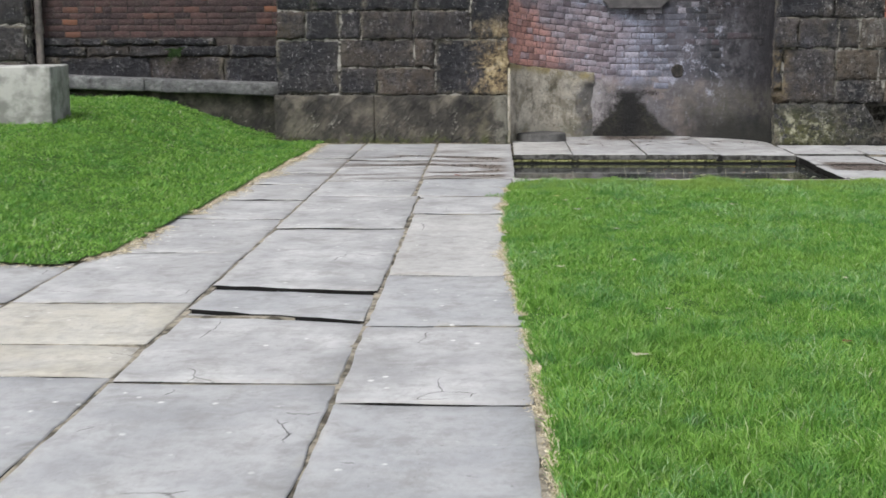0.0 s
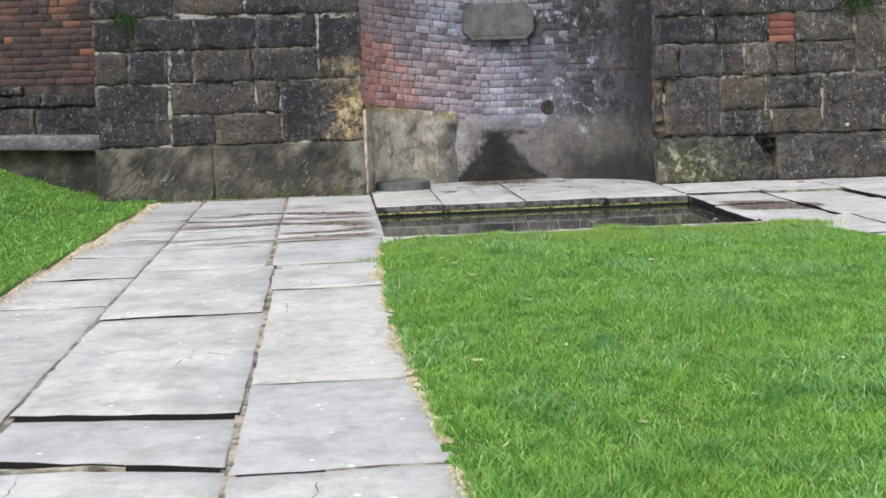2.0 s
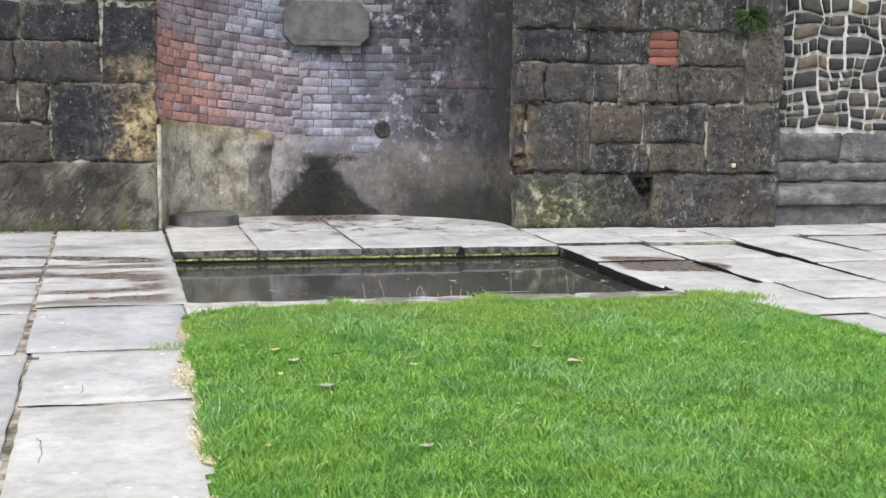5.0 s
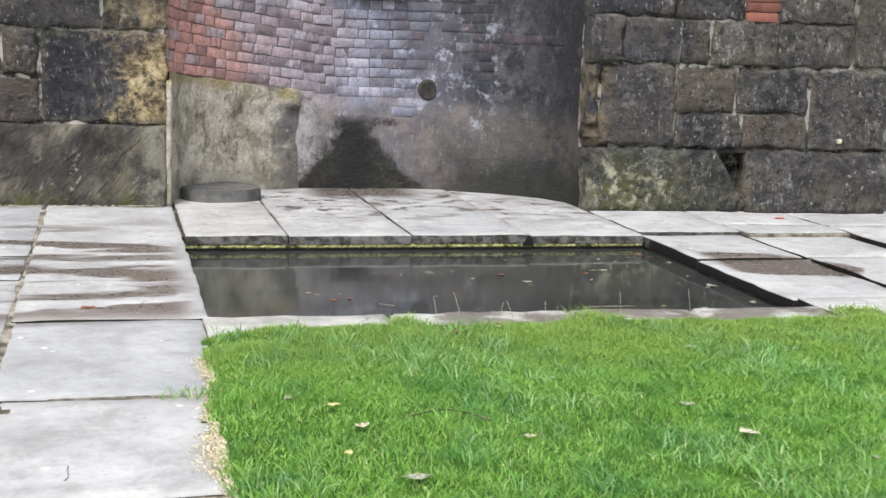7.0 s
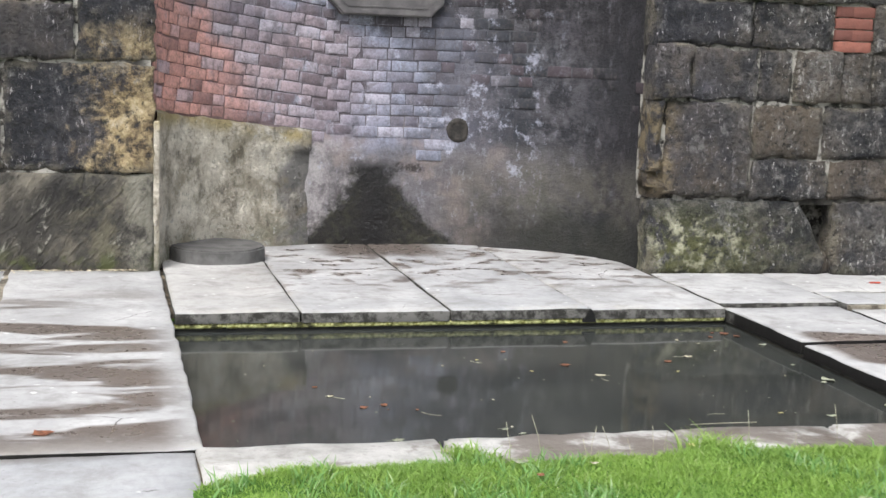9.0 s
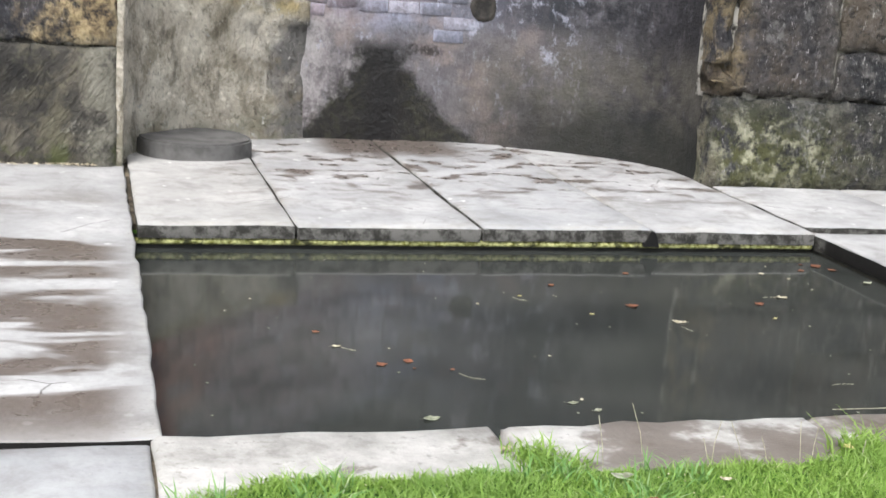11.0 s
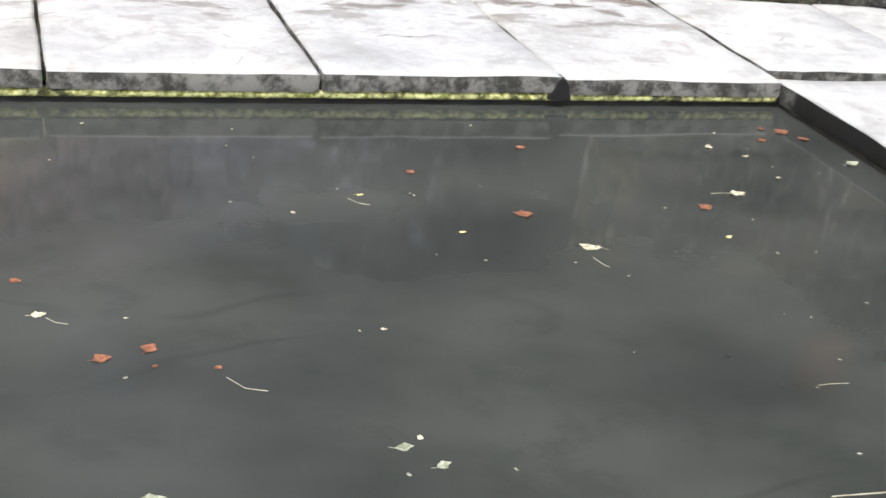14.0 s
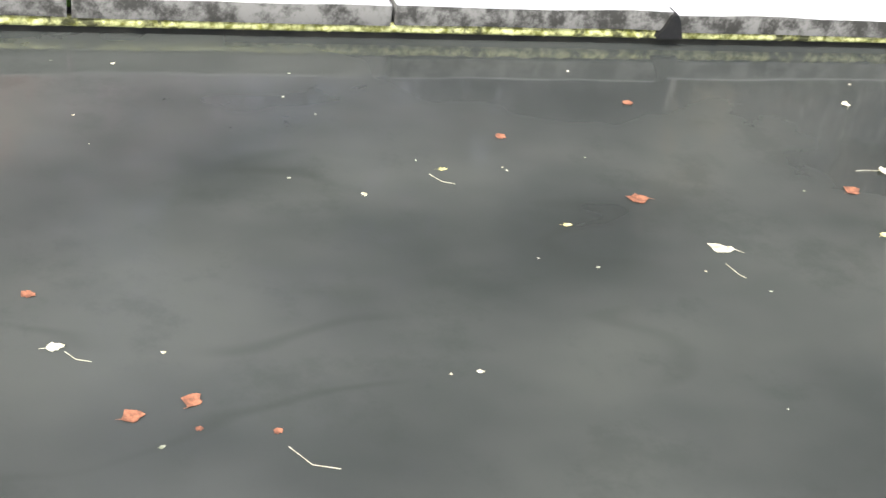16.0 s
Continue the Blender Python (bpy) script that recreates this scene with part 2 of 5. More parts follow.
    lime = n.mul(n.step(n.noise(6.5, 6, 0.72), 0.55, 0.68), n.step(n.x, 0.9, 1.7), n.step(n.x, 3.75, 3.3), n.step(n.z, 0.3, 0.7))
    col = n.mix(n.mul(lime, 0.65), col, (0.46, 0.48, 0.53))
    # wet algae that spreads below the old spout
    half = n.math("ADD", n.mul(n.math("POWER", n.math("MAXIMUM", n.math("SUBTRACT", 1.0, n.mul(n.z, 1.6)), 0.0), 1.7), 0.50), 0.125)
    off = n.math("ABSOLUTE", n.math("SUBTRACT", n.x, 2.29))
    off = n.math("ADD", off, n.mul(n.math("SUBTRACT", n.noise(7, 7, 0.75), 0.5), 0.44))
    wet = n.mul(n.step(n.math("SUBTRACT", off, half), 0.10, -0.06), n.step(n.z, 0.68, 0.58))
    core = n.step(n.math("ADD", n.math("ABSOLUTE", n.math("SUBTRACT", n.x, 2.30)), n.mul(n.math("SUBTRACT", n.noise(9, 6, 0.75), 0.5), 0.3)), 0.22, 0.05)
    dark = n.mix(n.step(n.noise(20, 4), 0.42, 0.7), (0.007, 0.0065, 0.0045), (0.030, 0.030, 0.015))
    dark = n.mix(core, dark, (0.0045, 0.004, 0.0035))
    col = n.mix(n.mul(wet, 0.97), col, dark)
    # chipped pocket beside the spout, the shade of its hollow put into the colour
    chip = n.mul(n.step(n.math("ADD", n.math("ABSOLUTE", n.math("SUBTRACT", n.z, 0.60)), n.mul(n.noise(9, 5), 0.10)), 0.10, 0.07), n.step(n.x, 2.42, 2.46), n.step(n.x, 2.74, 2.66))
    col = n.mix(n.mul(chip, n.step(n.noise(12, 5, 0.7), 0.40, 0.6), 0.85), col, (0.014, 0.013, 0.011))
    base = n.mul(n.step(n.x, 2.6, 3.4), n.step(n.math("ADD", n.z, n.mul(n.noise(3, 5, 0.7), 0.7)), 0.84, 0.45))
    col = n.mix(n.mul(base, 0.85), col, (0.014, 0.015, 0.011))
    green = n.mul(n.step(n.x, 3.0, 3.4), n.step(n.x, 3.9, 3.6), n.step(n.z, 0.15, 0.4), n.step(n.z, 0.75, 0.5), n.step(n.noise(5, 6, 0.7), 0.47, 0.6))
    col = n.mix(n.mul(green, 0.3), col, (0.05, 0.055, 0.025))
    col = n.mix(1.0, col, (1.0, 0.975, 1.06), "MULTIPLY")
    return col, wet


def niche_brick():
    n = Nodes("weathered_niche_brick")
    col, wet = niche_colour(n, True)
    grain = n.noise(60, 5, 0.7)
    col = n.mix(n.step(n.noise(17, 6, 0.75), 0.46, 0.68, 0.0, 0.5), col, (0.10, 0.088, 0.088))
    col = n.mix(n.step(grain, 0.35, 0.8, 0.0, 0.45), col, (0.03, 0.028, 0.028))
    return n.done(col, n.step(wet, 0, 1, 0.88, 0.45), n.math("ADD", n.noise(25, 5), n.mul(grain, 0.4)), 0.6, 0.012, 0.3)


def niche_render():
    n = Nodes("stained_niche_render")
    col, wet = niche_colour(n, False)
    grain = n.noise(55, 6, 0.7)
    col = n.mix(n.step(grain, 0.4, 0.8, 0, 0.4), col, (0.04, 0.037, 0.035))
    return n.done(col, n.step(wet, 0, 1, 0.9, 0.4), n.math("ADD", n.noise(7, 6, 0.7), n.mul(grain, 0.3)), 0.8, 0.035, 0.3)


def pale_render():
    n = Nodes("pale_lichened_stone")
    col = n.ramp(n.noise(4.5, 8, 0.78), (0.32, (0.20, 0.175, 0.135)), (0.45, (0.53, 0.475, 0.385)), (0.60, (0.76, 0.70, 0.59)))
    col = n.mix(n.mul(n.step(n.math("ADD", n.z, n.mul(n.step(n.x, 0.6, 1.8), 0.16)), 0.88, 1.0), n.step(n.noise(5, 4), 0.32, 0.55)), col, n.mix(n.noise(12, 6, 0.7), (0.26, 0.20, 0.10), (0.60, 0.50, 0.27)))
    col = n.mix(n.mul(n.step(n.x, 1.2, 1.7), n.step(n.noise(4, 5), 0.35, 0.6), 0.75), col, (0.19, 0.19, 0.20))
    col = n.mix(n.mul(n.step(n.math("ADD", n.x, n.mul(n.noise(4, 4), 0.6)), 1.75, 2.1), n.step(n.z, 0.82, 0.7)), col, (0.15, 0.142, 0.135))
    drip = n.step(n.noise(6, 6, 0.78, n.scaled(1.7, 1.7, 0.7)), 0.53, 0.68)
    col = n.mix(n.mul(n.step(n.noise(2.8, 6, 0.7), 0.50, 0.62), 0.6), col, (0.25, 0.215, 0.15))
    col = n.mix(n.mul(drip, 0.45), col, (0.11, 0.10, 0.08))
    white = n.step(n.noise(7, 7, 0.8, n.scaled(2.2, 2.2, 0.6)), 0.60, 0.68)
    col = n.mix(n.mul(white, 0.7), col, (0.62, 0.60, 0.54))
    col = n.mix(n.mul(n.step(n.noise(24, 5, 0.7), 0.54, 0.68), 0.55), col, (0.10, 0.09, 0.07))
    col = n.mix(n.mul(n.step(n.z, 0.3, 0.0), n.step(n.noise(9, 4), 0.4, 0.6), 0.6), col, (0.13, 0.135, 0.08))
    col = n.mix(n.mul(n.step(n.noise(16, 3), 0.66, 0.7), 0.8), col, (0.55, 0.53, 0.48))
    return n.done(col, 0.92, n.math("ADD", n.math("ADD", n.noise(8, 6, 0.7), n.mul(drip, -0.3)), n.mul(n.noise(40, 5, 0.7), 0.5)), 1.0, 0.07, 0.25)


def old_brick():
    n = Nodes("old_red_brick")
    col = n.ramp(n.rand, (0.0, (0.030, 0.022, 0.024)), (0.4, (0.056, 0.036, 0.036)), (0.88, (0.080, 0.046, 0.043)), (1.0, (0.19, 0.085, 0.05)))
    col = n.mix(n.step(n.noise(2.0, 5), 0.45, 0.7, 0, 0.65), col, (0.045, 0.035, 0.035))
    col = n.mix(n.step(n.noise(50, 4), 0.45, 0.75, 0, 0.35), col, (0.19, 0.145, 0.135))
    return n.done(col, 0.9, n.noise(35, 5), 0.6, 0.01, 0.25)


def patch_brick():
    n = Nodes("bright_patch_brick")
    col = n.ramp(n.rand, (0.0, (0.12, 0.05, 0.04)), (1.0, (0.24, 0.095, 0.07)))
    col = n.mix(n.step(n.noise(20, 5), 0.45, 0.75, 0, 0.5), col, (0.10, 0.05, 0.04))
    return n.done(col, 0.9, n.noise(40, 5), 0.6, 0.01, 0.25)


def mortar(name, a, b, lime=None):
    n = Nodes(name)
    col = n.mix(n.step(n.noise(7, 6, 0.7), 0.35, 0.65), a, b)
    if lime:
        col = n.mix(n.mul(n.step(n.noise(1.4, 3), 0.36, 0.48), n.step(n.noise(10, 5, 0.7), 0.40, 0.55)), col, lime)
    return n.done(col, 0.95, n.noise(40, 5), 0.7, 0.012, 0.2)


def rubble_stone():
    n = Nodes("grey_rubble_stone")
    col = n.ramp(n.rand, (0.0, (0.028, 0.026, 0.028)), (0.6, (0.055, 0.051, 0.050)), (0.88, (0.09, 0.078, 0.066)), (1.0, (0.16, 0.12, 0.08)))
    col = n.mix(n.step(n.noise(9, 6), 0.45, 0.7, 0, 0.6), col, (0.035, 0.033, 0.033))
    return n.done(col, 0.9, n.noise(16, 6), 0.8, 0.02, 0.3)


def ledge_stone():
    n = Nodes("grey_ledge_stone")
    col = n.ramp(n.noise(4, 7, 0.72, n.scaled(0.9, 0.9, 1.3)), (0.3, (0.045, 0.045, 0.046)), (0.52, (0.125, 0.123, 0.124)), (0.72, (0.28, 0.278, 0.272)))
    col = n.mix(n.step(n.noise(14, 5), 0.5, 0.7, 0, 0.6), col, (0.05, 0.048, 0.042))
    return n.done(col, 0.9, n.math("ADD", n.noise(20, 6), n.noise(6, 6, 0.7, n.scaled(0.8, 0.8, 1.4))), 0.9, 0.03, 0.3)


def paving(name="grey_sandstone_flag", buff=0.0):
    """Riven sandstone flags with wet patches that the pool has left."""
    n = Nodes(name)
    col = n.ramp(n.noise(1.7, 5, 0.6), (0.3, (0.275, 0.27, 0.268)), (0.5, (0.365, 0.358, 0.354)), (0.68, (0.48, 0.47, 0.46)))
    col = n.mix(n.step(n.rand, 0.0, 0.4, 0.45, 0.0), col, (0.26, 0.27, 0.285))
    col = n.mix(n.step(n.rand, 0.8, 1.0, 0.0, 0.35), col, (0.42, 0.39, 0.335))
    if buff:
        col = n.mix(n.step(n.noise(1.9, 4), 0.25, 0.6, buff * 0.6, buff), col, (0.56, 0.50, 0.36))
    cloud = n.step(n.noise(1.1, 6, 0.68, None, 0.6), 0.40, 0.62)
    col = n.mix(n.mul(cloud, 0.26), col, (0.50, 0.49, 0.475))
    worn = n.rim(0.05, 0.05)
    col = n.mix(n.mul(worn, n.step(n.noise(3.4, 5, 0.7), 0.42, 0.60), 0.55), col, n.mix(n.noise(17, 5, 0.7), (0.13, 0.12, 0.10), (0.56, 0.53, 0.46)))
    grime = n.step(n.noise(4.0, 7, 0.72, None, 0.4), 0.47, 0.68)
    col = n.mix(n.mul(grime, 0.5), col, (0.19, 0.18, 0.165))
    speck = n.step(n.noise(26, 4, 0.7), 0.62, 0.74)
    col = n.mix(n.mul(speck, 0.5), col, (0.52, 0.51, 0.49))
    fine = n.step(n.noise(13, 7, 0.75), 0.42, 0.66)
    col = n.mix(n.mul(fine, 0.35), col, (0.21, 0.20, 0.19))
    pit = n.mul(n.step(n.noise(55, 3, 0.6), 0.64, 0.72), n.step(n.noise(2.2, 3), 0.42, 0.6))
    col = n.mix(n.mul(pit, 0.6), col, (0.10, 0.09, 0.08))
    dot = n.mul(n.step(n.math("ADD", n.voro(8), n.mul(n.noise(30, 3), 0.1)), 0.19, 0.13), n.step(n.noise(2.6, 3), 0.46, 0.58))
    col = n.mix(n.mul(dot, 0.7), col, (0.72, 0.71, 0.68))
    line = n.add("ShaderNodeTexVoronoi")
    line.feature = "DISTANCE_TO_EDGE"
    wander = n.add("ShaderNodeTexNoise")
    n.t.links.new(n.pos, wander.inputs["Vector"])
    wander.inputs["Scale"].default_value, wander.inputs["Detail"].default_value = 3.0, 5.0
    bent = n.mix(0.16, n.pos, wander.outputs["Color"])
    n.put(line.inputs["Vector"], bent)
    line.inputs["Scale"].default_value = 1.3
    crack = n.mul(n.step(line.outputs["Distance"], 0.0036, 0.0016), n.step(n.noise(1.7, 3, 0.6), 0.57, 0.61))
    col = n.mix(n.mul(crack, 0.85), col, (0.045, 0.04, 0.034))
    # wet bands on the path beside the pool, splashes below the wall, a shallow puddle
    band = n.step(n.noise(1.0, 4, 0.55, n.scaled(0.85, 3.4, 1.0), 0.5), 0.48, 0.57)
    zone = n.mul(n.step(n.x, -2.2, -0.6, 0.0, 1.0), n.step(n.x, 0.66, 0.45), n.step(n.y, 12.1, 12.7), n.step(n.y, 15.9, 14.9))
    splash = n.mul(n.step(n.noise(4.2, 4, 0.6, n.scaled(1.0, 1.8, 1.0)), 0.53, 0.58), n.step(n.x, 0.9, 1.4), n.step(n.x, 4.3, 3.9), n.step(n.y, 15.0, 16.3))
    px = n.mul(n.math("SUBTRACT", n.x, 4.47), 1.75)
    py = n.mul(n.math("SUBTRACT", n.math("ADD", n.y, n.mul(n.x, 0.35)), 15.40), 2.3)
    reach = n.math("ADD", n.math("ADD", n.mul(px, px), n.mul(py, py)), n.mul(n.math("SUBTRACT", n.noise(2.5, 4), 0.5), 1.1))
    puddle = n.mul(n.step(reach, 0.95, 0.70), n.step(n.x, 4.05, 4.2))
    foot = n.mul(n.step(n.x, 1.75, 2.0), n.step(n.x, 2.9, 2.6), n.step(n.math("ADD", n.y, n.mul(n.noise(5, 3), 0.5)), 17.05, 17.35))
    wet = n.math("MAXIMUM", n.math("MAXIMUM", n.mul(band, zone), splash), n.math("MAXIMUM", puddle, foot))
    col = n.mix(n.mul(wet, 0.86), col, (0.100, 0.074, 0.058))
    rough = n.math("SUBTRACT", n.step(n.noise(14, 4), 0.3, 0.7, 0.72, 0.9), n.mul(wet, 0.5))
    # flag sides: grime plus the shade of joints and overhang, put into the colour
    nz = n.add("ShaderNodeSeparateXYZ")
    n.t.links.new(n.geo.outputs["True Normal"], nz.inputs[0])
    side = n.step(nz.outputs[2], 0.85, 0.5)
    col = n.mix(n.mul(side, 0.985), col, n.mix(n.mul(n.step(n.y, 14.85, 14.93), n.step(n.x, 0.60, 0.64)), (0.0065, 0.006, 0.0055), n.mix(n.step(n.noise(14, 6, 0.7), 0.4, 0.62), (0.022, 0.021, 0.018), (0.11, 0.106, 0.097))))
    height = n.math("ADD", n.noise(3.2, 5, 0.55), n.mul(n.noise(38, 5, 0.7), 0.22))
    n.done(col, rough, height, 0.5, 0.02, 0.4)
    # less specular on the sides, to keep that painted shade dark
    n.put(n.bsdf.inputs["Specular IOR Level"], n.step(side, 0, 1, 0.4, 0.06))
    return n.mat


def coping():
    n = Nodes("worn_pool_coping")
    col = n.ramp(n.noise(4.5, 6, 0.68), (0.3, (0.20, 0.19, 0.17)), (0.45, (0.36, 0.345, 0.32)), (0.65, (0.52, 0.50, 0.47)))
    col = n.mix(n.mul(n.step(n.x, 1.4, 1.8), n.step(n.noise(2.2, 5, 0.65), 0.42, 0.52), 0.85), col, (0.125, 0.10, 0.082))
    col = n.mix(n.mul(n.step(n.noise(4, 5), 0.56, 0.64), 0.7), col, (0.11, 0.085, 0.065))
    col = n.mix(n.mul(n.step(n.noise(28, 4), 0.58, 0.7), 0.5), col, (0.16, 0.15, 0.13))
    return n.done(col, n.step(n.noise(3, 3), 0.4, 0.6, 0.85, 0.45), n.math("ADD", n.noise(8, 6), n.mul(n.noise(40, 4), 0.3)), 0.6, 0.02, 0.4)


def soil():
    n = Nodes("joint_soil")
    col = n.ramp(n.noise(6, 7, 0.75), (0.35, (0.016, 0.014, 0.011)), (0.5, (0.075, 0.062, 0.045)), (0.68, (0.24, 0.20, 0.145)))
    return n.done(col, 0.95, n.noise(40, 5), 0.8, 0.015, 0.2)


def turf():
    n = Nodes("turf_base")
    col = n.ramp(n.noise(1.2, 5), (0.3, (0.042, 0.095, 0.014)), (0.7, (0.075, 0.165, 0.022)))
    col = n.mix(n.step(n.noise(40, 4), 0.5, 0.75, 0, 0.5), col, (0.04, 0.06, 0.014))
    return n.done(col, 0.95, n.noise(60, 4), 0.8, 0.03, 0.2)


def blade(name="grass_blade", pale=0.0):
    n = Nodes(name)
    col = n.ramp(n.island, (0.0, (0.115, 0.260, 0.042)), (0.5, (0.195, 0.395, 0.058)), (0.84, (0.30, 0.49, 0.10)), (0.97, (0.38, 0.50, 0.20)), (1.0, (0.62, 0.62, 0.42)))
    col = n.mix(n.step(n.noise(2.3, 6, 0.7), 0.46, 0.66, 0, 0.62), col, (0.070, 0.225, 0.060))
    col = n.mix(n.step(n.noise(5.5, 5, 0.7), 0.55, 0.70, 0, 0.5), col, (0.30, 0.44, 0.085))
    col = n.mix(n.step(n.noise(0.8, 3, 0.5, n.scaled(1.3, 0.8, 1)), 0.48, 0.66, 0, 0.45), col, (0.21, 0.37, 0.060))
    col = n.mix(n.mul(n.step(n.y, 10.9, 11.8, 0.0, 0.5), n.step(n.x, -0.5, 0.5)), col, (0.31, 0.41, 0.095))
    col = n.mix(pale, col, n.ramp(n.island, (0.0, (0.10, 0.27, 0.085)), (0.7, (0.22, 0.42, 0.17)), (1.0, (0.50, 0.60, 0.40))))
    n.done(col, 0.6, None, spec=0.35)
    thin = n.add("ShaderNodeBsdfTranslucent")
    n.put(thin.inputs[0], col)
    both = n.add("ShaderNodeMixShader")
    both.inputs[0].default_value = 0.4
    n.t.links.new(n.bsdf.outputs[0], both.inputs[1])
    n.t.links.new(thin.outputs[0], both.inputs[2])
    for o in n.t.nodes:
        if o.type == "OUTPUT_MATERIAL":
            n.t.links.new(both.outputs[0], o.inputs[0])
    return n.mat


def plain(name, a, b, scale=20.0, rough=0.8, spec=0.3):
    n = Nodes(name)
    col = n.mix(n.step(n.noise(scale, 4), 0.35, 0.65), a, b)
    return n.done(col, rough, n.noise(scale * 3, 4), 0.4, 0.006, spec)


def varied(name, *stops):
    n = Nodes(name)
    return n.done(n.ramp(n.island, *stops), 0.85, None, spec=0.2)


def pond_water():
    n = Nodes("murky_still_water")
    murk = n.ramp(n.noise(1.5, 3, 0.5, n.scaled(1.0, 1.3, 1.0)), (0.34, (0.026, 0.028, 0.0255)), (0.5, (0.037, 0.039, 0.035)), (0.66, (0.047, 0.049, 0.043)))
    murk = n.mix(n.mul(n.step(n.noise(3.6, 6, 0.7), 0.50, 0.66), 0.30), murk, (0.022, 0.024, 0.021))
    ridge = n.math("ABSOLUTE", n.math("SUBTRACT", n.noise(0.9, 3, 0.5, n.scaled(0.55, 1.5, 1.0)), 0.5))
    murk = n.mix(n.mul(n.step(ridge, 0.018, 0.0), n.step(n.noise(1.3, 2), 0.45, 0.6), 0.35), murk, (0.020, 0.021, 0.018))
    n.bsdf.inputs["IOR"].default_value = 1.33
    return n.done(murk, 0.06, n.noise(2.5, 2), 0.04, 0.02, 0.5)


def moss():
    n = Nodes("yellow_green_moss")
    col = n.mix(n.step(n.noise(40, 4), 0.35, 0.65), (0.15, 0.15, 0.035), (0.55, 0.54, 0.25))
    col = n.mix(n.mul(n.step(n.noise(6.5, 6, 0.72), 0.50, 0.60), 0.92), col, (0.030, 0.030, 0.016))
    return n.done(col, 0.95, n.noise(120, 4), 0.5, 0.006, 0.2)


STONE, TOOLED, BRICK_N, RENDER_N, PALE = sooty_stone(), tooled_stone(), niche_brick(), niche_render(), pale_render()
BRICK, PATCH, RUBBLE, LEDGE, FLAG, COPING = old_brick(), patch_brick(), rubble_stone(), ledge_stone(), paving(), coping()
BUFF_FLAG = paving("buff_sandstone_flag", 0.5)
DARK_JOINT = mortar("sooty_mortar", (0.012, 0.011, 0.010), (0.07, 0.064, 0.055), (0.33, 0.31, 0.275))
LIME_JOINT = mortar("pale_lime_mortar", (0.38, 0.37, 0.35), (0.62, 0.61, 0.58))
BRICK_JOINT = mortar("dirty_brick_mortar", (0.03, 0.025, 0.024), (0.085, 0.07, 0.064))
SOIL, TURF, BLADE, WATER = soil(), turf(), blade(), pond_water()
PALE_BLADE = blade("pale_grass_blade", 0.55)
SAND = mortar("sandy_joint_fill", (0.060, 0.052, 0.040), (0.36, 0.32, 0.25))
MOSS = moss()
# flat black that stands for the shade inside a hole
BLACK = plain("hollow_shade_black", (0.004, 0.004, 0.004), (0.008, 0.007, 0.006))
# wet pool lining, its colour blackened for the shade under the overhanging flags
WET_SHADE_STONE = plain("wet_shaded_stone", (0.005, 0.005, 0.004), (0.018, 0.017, 0.013), 9, 0.5)
# dark brown that stands for the shade in the round wall socket
SOCKET = plain("hollow_shade_brown", (0.018, 0.016, 0.015), (0.05, 0.044, 0.038), 14)
PLAQUE_STONE = plain("grey_slate_plaque", (0.085, 0.078, 0.08), (0.13, 0.12, 0.12), 9)
COVER_STONE = plain("grey_stone_cover", (0.075, 0.072, 0.068), (0.13, 0.125, 0.12), 8)
TOMB_STONE = plain("pale_mottled_stone", (0.20, 0.20, 0.18), (0.42, 0.41, 0.38), 5, 0.9)
PIPE_PAINT = plain("grey_painted_iron", (0.10, 0.09, 0.085), (0.22, 0.19, 0.17), 6, 0.6)
LEAF_GREEN = plain("fern_leaf", (0.014, 0.032, 0.008), (0.038, 0.075, 0.018), 30)
LEAF_PALE = plain("bleached_leaf", (0.26, 0.225, 0.14), (0.58, 0.53, 0.40), 60)
LEAF_RUST = plain("rust_brown_leaf", (0.10, 0.040, 0.022), (0.26, 0.105, 0.055), 60)
LEAF_YELLOW = plain("yellow_leaf", (0.40, 0.34, 0.12), (0.56, 0.50, 0.24), 60)
LEAF_GREY = plain("grey_dead_leaf", (0.15, 0.16, 0.10), (0.38, 0.38, 0.29), 60)
STRAW = varied("dry_straw", (0.0, (0.29, 0.245, 0.155)), (0.5, (0.56, 0.485, 0.335)), (1.0, (0.76, 0.68, 0.52)))
STEM = plain("dry_grass_stem", (0.26, 0.235, 0.165), (0.46, 0.43, 0.32), 50)
RED_BIT = plain("red_litter", (0.28, 0.045, 0.03), (0.40, 0.08, 0.05), 50)


# ---- mesh helpers ----
def mesh_of(name, verts, faces, material, smooth=True):
    me = bpy.data.meshes.new(name)
    me.from_pydata([tuple(v) for v in verts], [], [tuple(f) for f in faces])
    me.materials.append(material)
    if smooth:
        me.polygons.foreach_set("use_smooth", [True] * len(me.polygons))
    me.update()
    return me


def part(name, bm, material, parent, label=""):
    me = bpy.data.meshes.new(name)
    bm.to_mesh(me)
    bm.free()
    me.materials.append(material)
    ob = new(name, me)
    ob.parent = parent
    return tagged(ob, label) if label else ob


def piece(name, me, parent, m=None, label=""):
    ob = new(name, me)
    ob.parent = parent
    if m is not None:
        ob.matrix_basis = m
    return tagged(ob, label) if label else ob


def thing(name, label, category="", group="", kind="", at=None):
    ob = new(name)
    ob.empty_display_size = 0.1
    if at is not None:
        ob.matrix_basis = at
    return tagged(ob, label, category, group, kind)


